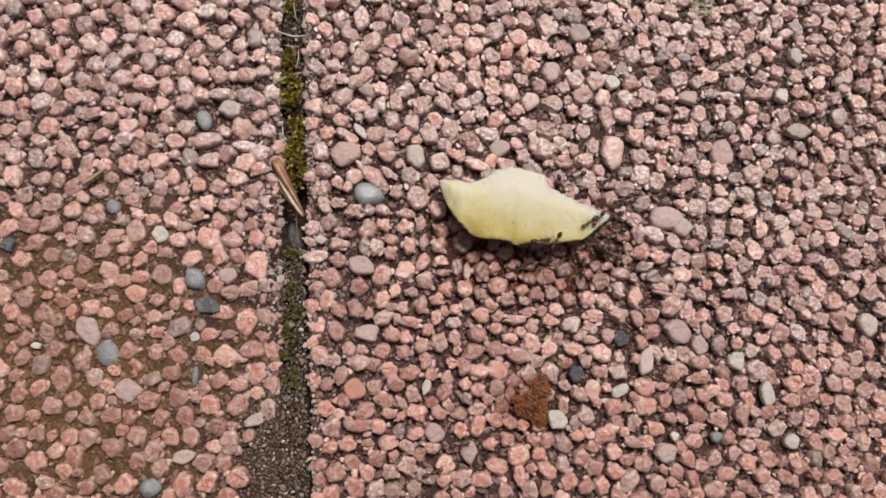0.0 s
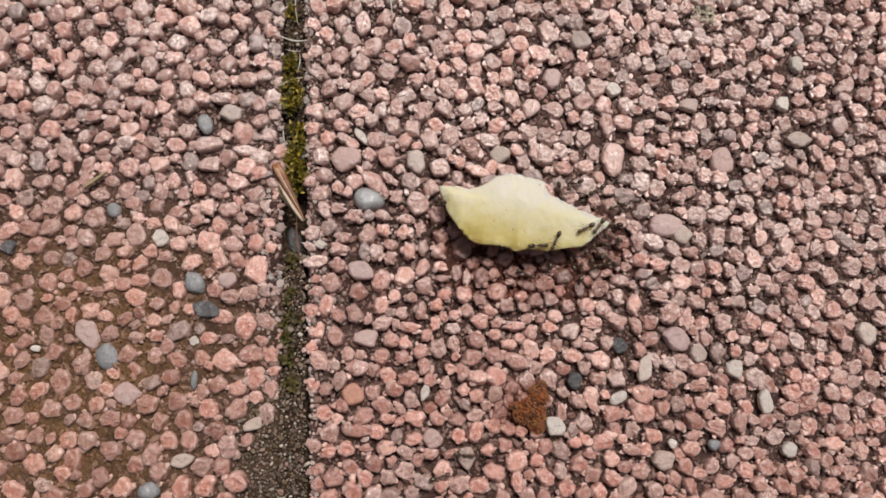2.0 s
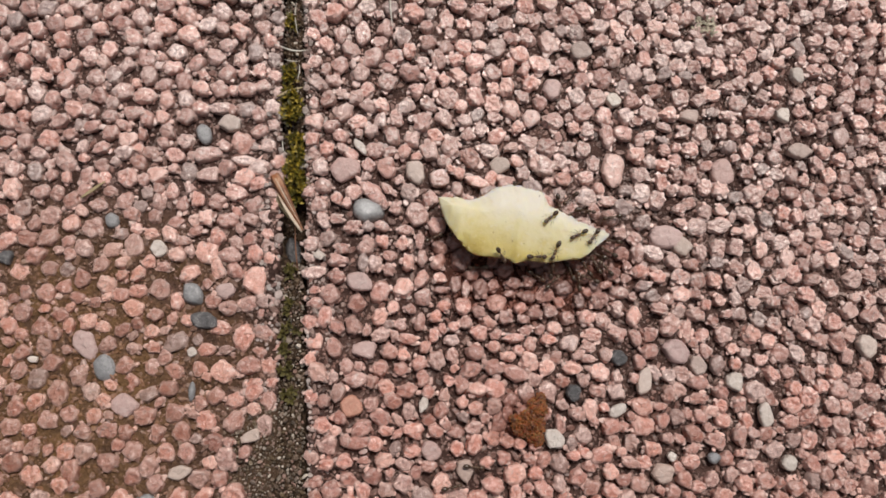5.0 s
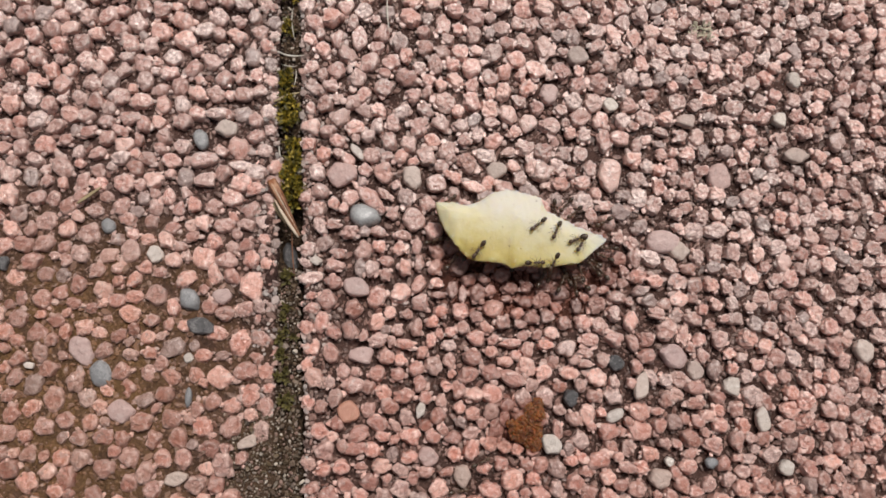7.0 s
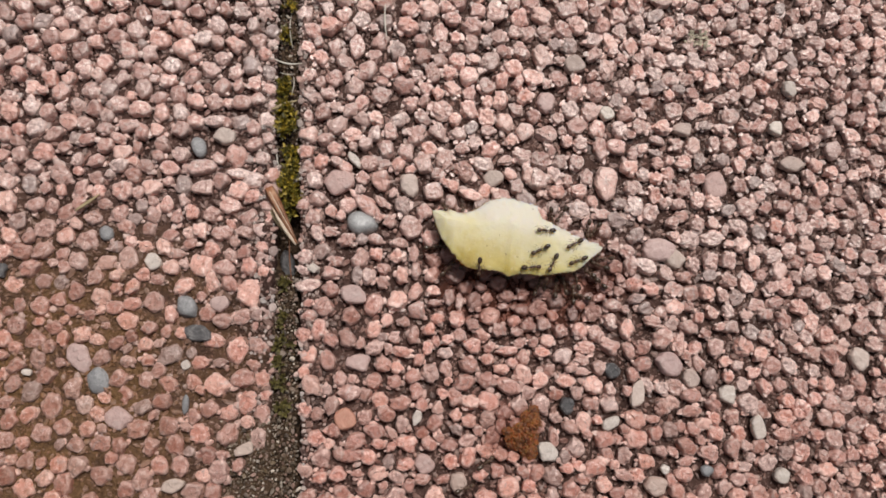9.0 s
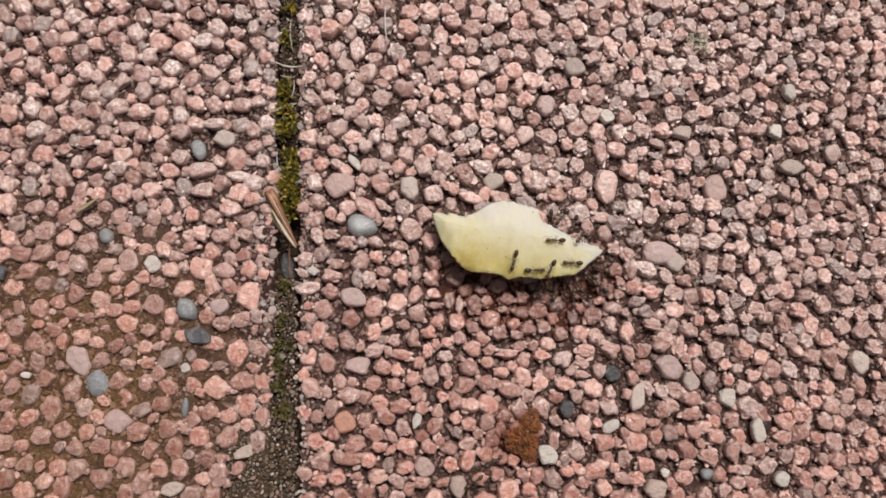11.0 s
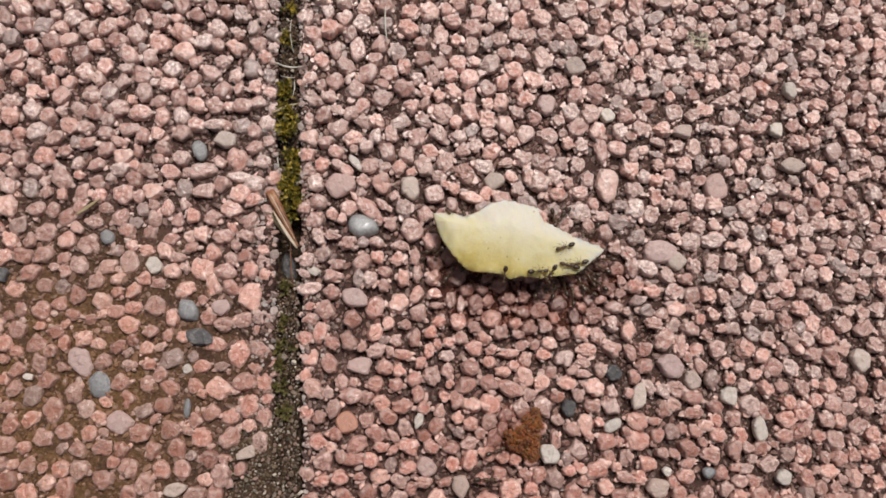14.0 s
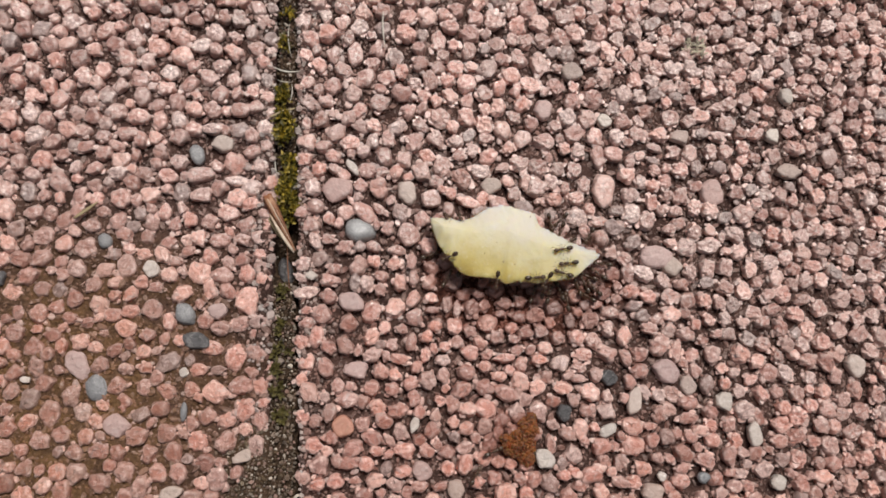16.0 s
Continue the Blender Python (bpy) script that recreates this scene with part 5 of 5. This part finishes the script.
# ways of the ants: seconds, x, y in millimetres, heading in degrees, and 1 where the ant is on the slab under the fruit's edge
ON_FRUIT = {
    "still_feeder": [(0, 21.2, 1.2, -116), (4.2, 21.0, 3.4, -114), (6.3, 21.4, 1.3, -114), (9.2, 21.9, 2.9, -117), (11.3, 21.4, 2.0, -116), (16, 21.4, 1.2, -121)],
    "edge_feeder": [(0, 18.0, 1.1, 7), (4.2, 17.3, 1.5, 3), (6.3, 17.7, 1.1, 3), (9.2, 17.6, 1.9, 5), (11.3, 18.5, 1.9, 3), (16, 19.0, 1.4, 5)],
    "tip_feeder": [(0, 27.8, 4.8, -144), (1.5, 27.7, 4.6, -145), (2.7, 26.4, 5.5, -159), (3.6, 25.9, 6.1, -155), (4.2, 25.6, 5.9, -151), (6.3, 26.2, 6.2, -154), (7.1, 26.0, 6.1, -154), (7.5, 25.7, 6.5, -164), (7.9, 25.8, 6.6, -144), (8.5, 26.4, 6.9, -146), (9.2, 26.3, 6.7, -151), (10.2, 27.6, 8.0, -140), (11.3, 27.6, 8.5, -130), (12.5, 28.0, 8.9, -120), (14, 28.4, 9.3, -110), (16, 26.9, 9.4, -150)],
    "tip_walker": [(0, 29.8, 5.7, -130), (1.5, 30.0, 5.4, -127), (2.7, 29.8, 6.0, -131), (3.6, 29.1, 5.7, -133), (4.0, 30.0, 5.9, -129), (6.3, 27.4, 5.7, -122), (6.9, 27.1, 5.4, -121), (7.3, 26.7, 5.2, -124), (7.7, 28.1, 4.9, -153), (8.1, 27.8, 3.7, -159), (8.5, 28.4, 4.0, -148), (9.1, 26.8, 3.5, -159), (10.4, 26.4, 3.6, -165), (11.3, 25.6, 3.6, 175), (13, 25.2, 3.2, 170), (16, 24.6, 2.4, 165)],
    "from_left": [(0, 1.6, 11.0, 160, 1), (1.1, 1.6, 11.0, 160, 1), (1.5, -4.1, 10.0, -63), (1.8, -1.2, 11.3, -55), (2.1, 0.2, 8.9, -16), (2.4, 0.5, 9.2, -6), (3.0, 1.1, 8.9, -6), (3.6, 2.1, 7.8, -22), (3.9, 3.2, 6.8, -30), (4.2, 4.9, 5.5, -23), (4.7, 9.0, 3.4, -40), (5.2, 11.5, 0.6, -55), (5.6, 12.4, -1.6, -60), (6.3, 13.0, -1.2, 30), (7, 15, 1.8, 60, 1), (16, 15.2, 2.0, 60, 1)],
    "from_notch": [(0, 5.4, 11.0, 90, 1), (2.2, 5.4, 11.0, 95, 1), (2.6, 5.4, 17.1, -72), (3.0, 5.1, 12.1, -74), (3.3, 4.7, 10.3, -76), (3.6, 6.5, 8.2, -46), (3.9, 10.6, 5.0, -43), (4.2, 14.7, 2.2, -44), (4.5, 17.2, 0.6, -40), (5.0, 18.4, -1.6, -30), (6, 20.0, -1.2, 60), (16, 19.6, -1.2, 70)],
    "along_edge": [(0, 11.0, 3.6, -80, 1), (2.8, 11.0, 3.6, -80, 1), (3.1, 11.8, -0.9, -20), (3.3, 12.1, -1.9, 33), (3.6, 13.6, 1.2, 53), (3.9, 13.9, 2.4, 39), (4.2, 9.9, 2.1, -90), (4.6, 8.2, 0.6, -150), (5.2, 6.5, -0.6, 170), (5.8, 5.0, 0.6, 100), (6.4, 5.6, 3.6, 60, 1), (16, 5.6, 3.6, 60, 1)],
    "from_upper_edge": [(0, 24.0, 8.8, 60, 1), (1.9, 24.0, 8.8, 60, 1), (2.4, 25.6, 14.1, -151), (3.0, 22.6, 10.9, -121), (3.6, 22.5, 10.2, -130), (4.2, 21.6, 9.6, -144), (6.3, 17.9, 7.7, -132), (6.9, 18.0, 8.4, -139), (7.1, 18.7, 8.6, -143), (7.5, 19.0, 9.0, -151), (7.9, 19.6, 9.1, -170), (8.3, 20.2, 9.0, -171), (9.2, 20.7, 8.9, -178), (11.3, 22.7, 7.5, -177), (12.5, 23.1, 6.5, -173), (13.4, 23.3, 6.6, -173), (13.7, 23.7, 6.4, -163), (14.3, 24.5, 6.6, -157), (15, 25.0, 6.6, -162), (15.6, 25.1, 6.7, -156), (16, 24.5, 7.0, -167)],
    "across": [(0, 13.5, 14.0, 90, 1), (4.9, 13.5, 14.2, 90, 1), (5.1, 15.0, 17.4, -20), (5.5, 16.0, 14.5, -110), (6.3, 13.5, 8.5, -134), (6.5, 12.1, 7.7, -132), (6.7, 9.6, 5.9, -147), (6.9, 6.6, 4.2, -151), (7.1, 7.5, 2.8, -100), (7.3, 7.0, 2.8, -93), (7.5, 7.1, 2.0, -90), (8.7, 7.7, 2.5, -90), (9.6, 8.0, 1.2, -90), (10.2, 8.2, -0.8, -60), (10.8, 9.2, 0.0, 60), (11.4, 9.6, 3.4, 80, 1), (16, 9.6, 3.4, 80, 1)],
    "slow_turner": [(0, 33.0, 14.5, -150), (4.4, 28.5, 13.0, -150), (5.4, 23.8, 9.8, -140), (6.3, 21.9, 7.6, -121), (7.1, 21.9, 7.5, -116), (7.3, 21.9, 7.5, -125), (7.7, 21.3, 7.2, -155), (7.9, 21.1, 6.8, -150), (8.5, 20.7, 6.4, -152), (8.9, 19.8, 5.5, -150), (9.2, 19.0, 4.9, -163), (11.3, 13.6, 3.4, -94), (11.6, 13.6, 2.0, -93), (11.9, 13.5, 1.7, -93), (12.5, 12.9, 1.1, -95), (16, 11.7, 1.1, -92)],
    "late_tip": [(0, 31.0, 5.6, 10, 1), (11.2, 31.0, 5.6, 0, 1), (11.7, 34.6, 5.4, -90), (12.2, 30.1, 4.7, -138), (12.5, 28.2, 5.0, -141), (12.8, 28.0, 4.8, -152), (13.4, 27.0, 4.0, -156), (13.7, 26.8, 3.4, -169), (14.3, 26.9, 3.5, -161), (15, 26.9, 3.7, -163), (15.6, 26.2, 4.5, -162), (16, 25.6, 4.4, -171)],
    "late_left": [(0, 3.0, 7.0, -150, 1), (13.4, 3.0, 7.0, -150, 1), (14.3, -0.6, 5.2, -120), (15, 2.6, 4.6, -160), (15.3, 2.3, 5.1, -160), (15.6, 3.1, 4.9, -160), (16, 2.9, 5.1, -160)],
}
ON_GROUND = {
    "under_tip": [(0, 31.5, 3.2, 150), (4, 31.0, 3.0, 165), (9, 30.2, 2.2, 140), (16, 30.8, 2.6, 160)],
    "below_edge": [(0, 16.0, -2.8, 20), (1.2, 14.5, -3.6, -60), (3, 18.5, -3.4, 25), (6.5, 24.0, -2.2, 60), (9, 23.6, -1.4, 85), (16, 22.8, -1.2, 75)],
    "huddle_a": [(0, 25.6, -1.0, 100), (6, 25.2, -0.6, 115), (11, 25.4, -0.8, 95), (16, 25.0, -0.5, 110)],
    "huddle_b": [(0, 28.8, 0.6, 120), (4, 28.6, 0.2, 130), (8, 27.8, 0.2, 100), (12, 28.2, 0.0, 125), (16, 28.6, 0.4, 110)],
    "huddle_c": [(0, 33.5, 0.5, 170), (3, 30.5, -2.4, 200), (6.5, 28.2, -1.6, 130), (9, 28.8, -2.8, 160), (12, 29.5, -1.0, 140), (16, 30.5, -1.4, 150)],
    "huddle_d": [(0, 21.2, -0.7, 80), (8, 21.0, -0.4, 95), (16, 21.3, -0.5, 85)],
    "tip_crowd_a": [(0, 31.0, 1.4, 130), (5, 30.4, 0.8, 120), (9, 30.9, 1.3, 140), (16, 30.0, 1.0, 115)],
    "tip_crowd_b": [(0, 34.6, 4.6, 165), (4, 33.2, 3.6, 150), (9, 32.6, 3.4, 160), (16, 32.9, 3.2, 145)],
    "tip_crowd_c": [(0, 27.6, -3.2, 80), (6, 26.8, -2.4, 95), (11, 27.2, -2.6, 85), (16, 26.4, -2.5, 100)],
    "tip_crowd_d": [(0, 33.6, -0.8, 150), (6, 32.2, 0.4, 130), (12, 32.6, -0.2, 145), (16, 32.0, 0.2, 135)],
    "corner_a": [(0, 23.6, 13.4, -70), (7, 23.0, 13.0, -85), (16, 23.3, 13.3, -75)],
    "corner_b": [(0, 27.0, 15.0, -150), (5, 25.6, 14.2, -140), (9, 25.0, 13.6, -125), (16, 25.4, 14.0, -135)],
    "beyond_tip": [(0, 34.2, 7.4, 190), (4, 33.8, 6.0, 170), (9, 33.6, 4.8, 185), (16, 33.8, 5.2, 175)],
    "upper_right": [(0, 27.0, 6.6, 70, 1), (3.6, 27.0, 6.6, 70, 1), (4.6, 29.0, 11.6, 20), (7, 27.0, 12.4, -140), (9, 30.4, 10.8, -100), (12, 26.0, 13.0, -120), (14, 24.2, 12.8, -130), (16, 25.4, 11.8, -110)],
    "upper_tip": [(0, 36.0, 10.5, -160), (5, 34.0, 10.6, -170), (9, 31.8, 10.6, -130), (16, 31.2, 10.9, -120)],
    "notch_a": [(0, 2.2, 11.2, 80, 1), (6.6, 2.2, 11.2, 80, 1), (7.2, 1.5, 15.2, 20), (7.8, 1.5, 14.0, -75), (9, 1.5, 13.2, -78), (16, 1.7, 12.9, -80)],
    "notch_b": [(0, 8.0, 11.6, 100, 1), (6.9, 8.0, 11.6, 100, 1), (7.4, 6.2, 15.4, 170), (8.2, 4.9, 14.2, -100), (9, 4.8, 13.2, -95), (16, 4.9, 12.9, -85)],
    "left_edge": [(0, -3.4, 4.0, 45), (4, -2.0, 5.2, 30), (9, -0.6, 6.2, 10), (16, -0.8, 6.0, 20)],
    "low_left": [(0, 6.0, 4.4, -120, 1), (5.2, 6.0, 4.4, -120, 1), (6, 3.0, 1.2, 150), (6.8, 2.4, 1.6, 50), (10, 2.2, 2.0, 45), (16, 2.6, 1.4, 60)],
    "by_crumb": [(0, 3.0, -37.0, 10), (4, 5.5, -38.5, -20), (8, 9.0, -35.0, 40), (12, 12.0, -33.4, 30), (14, 11.2, -32.0, 20), (16, 11.8, -31.2, 25)],
    "by_crumb_low": [(0, -2.0, -42.0, 20), (7, 4.0, -41.0, 10), (12, 8.6, -36.5, 40), (14, 9.2, -37.0, 0), (16, 8.4, -35.6, 60)],
}


def surface(tree, x, y):
    hit = tree.ray_cast(Vector((x, y, 0.03)), Vector((0, 0, -1)))
    return hit[0].z if hit[0] is not None else 0.00015


def ant_pose(tree, x, y, heading, under=0.0):
    """The ant stands on whatever lies under it, leaning as that does."""
    if under > 0.5:
        return pose(x, y, 0.0001, 0, 0, heading)
    c, s = math.cos(radians(heading)), math.sin(radians(heading))
    z = surface(tree, x, y)
    ahead = max(z - 0.0016, surface(tree, x + 0.0012 * c, y + 0.0012 * s))
    behind = max(z - 0.0016, surface(tree, x - 0.0012 * c, y - 0.0012 * s))
    left = max(z - 0.0005, surface(tree, x - 0.0006 * s, y + 0.0006 * c))
    right = max(z - 0.0005, surface(tree, x + 0.0006 * s, y - 0.0006 * c))
    pitch, lean = math.atan2(ahead - behind, 0.0024), 0.6 * math.atan2(left - right, 0.0012)
    z = max(z, (ahead + behind) / 2)
    return Matrix.Translation((x, y, z + 0.00005)) @ Euler((lean, -pitch, radians(heading))).to_matrix().to_4x4()


def dense(rows):
    """Rows from the start to the end of the clip, with headings that never jump, in short steps while the ant goes."""
    rows = [[*r, 0.0][:5] for r in rows]
    for a, b in zip(rows, rows[1:]):
        b[3] = a[3] + (b[3] - a[3] + 180) % 360 - 180
    if rows[0][0] > 0:
        rows.insert(0, [0.0, *rows[0][1:]])
    if rows[-1][0] < 16:
        rows.append([16.0, *rows[-1][1:]])
    out = [rows[0]]
    for a, b in zip(rows, rows[1:]):
        far = math.hypot(b[1] - a[1], b[2] - a[2])
        steps = max(1, min(30, math.ceil(far / 0.4), math.ceil((b[0] - a[0]) / 0.1)))
        for k in range(1, steps + 1):
            out.append([a[i] + (b[i] - a[i]) * k / steps for i in range(5)])
    return out


def motions():
    first = build_ant()
    rng = random.Random(3)
    ants = [first]
    ways = list(ON_FRUIT.values()) + list(ON_GROUND.values())
    for _ in ways[1:]:
        ants.append(copy_thing(first, Matrix.Identity(4)))
    for ant, rows in zip(ants, ways):
        rows = dense(rows)
        walk(ant, [(t, ant_pose(FRUIT_TREE, x * MM, y * MM, h, u)) for t, x, y, h, u in rows])
        legs = [c for c in ant.children if c.name.startswith("leg")]
        for k, leg in enumerate(legs):
            at = leg.location.copy()
            swing, phase = rng.uniform(10, 16), k % 2
            beats = []
            for (t0, x0, y0, *_), (t1, x1, y1, *_) in zip(rows, rows[1:]):
                fast = math.hypot(x1 - x0, y1 - y0) / max(0.01, t1 - t0)
                gap = 0.1 if fast > 4 else 0.3 if fast > 1 else 1.5
                t = t0
                while t < t1 - 0.04:
                    beats.append((t, swing if fast > 1 else 3.0))
                    t += gap
            beats.append((16.0, 3.0))
            turns = [(t, a * (1 if (n + phase) % 2 else -1)) for n, (t, a) in enumerate(beats)]
            walk(leg, [(t, Matrix.Translation(at) @ Matrix.Rotation(radians(a), 4, "Z")) for t, a in turns])


FRUIT_TREE = build_fruit()
build_plants()
build_crumb()
build_lichen()
build_joint()
lay_stones(slab_left, True, 21)
lay_stones(slab_right, False, 22)
motions()
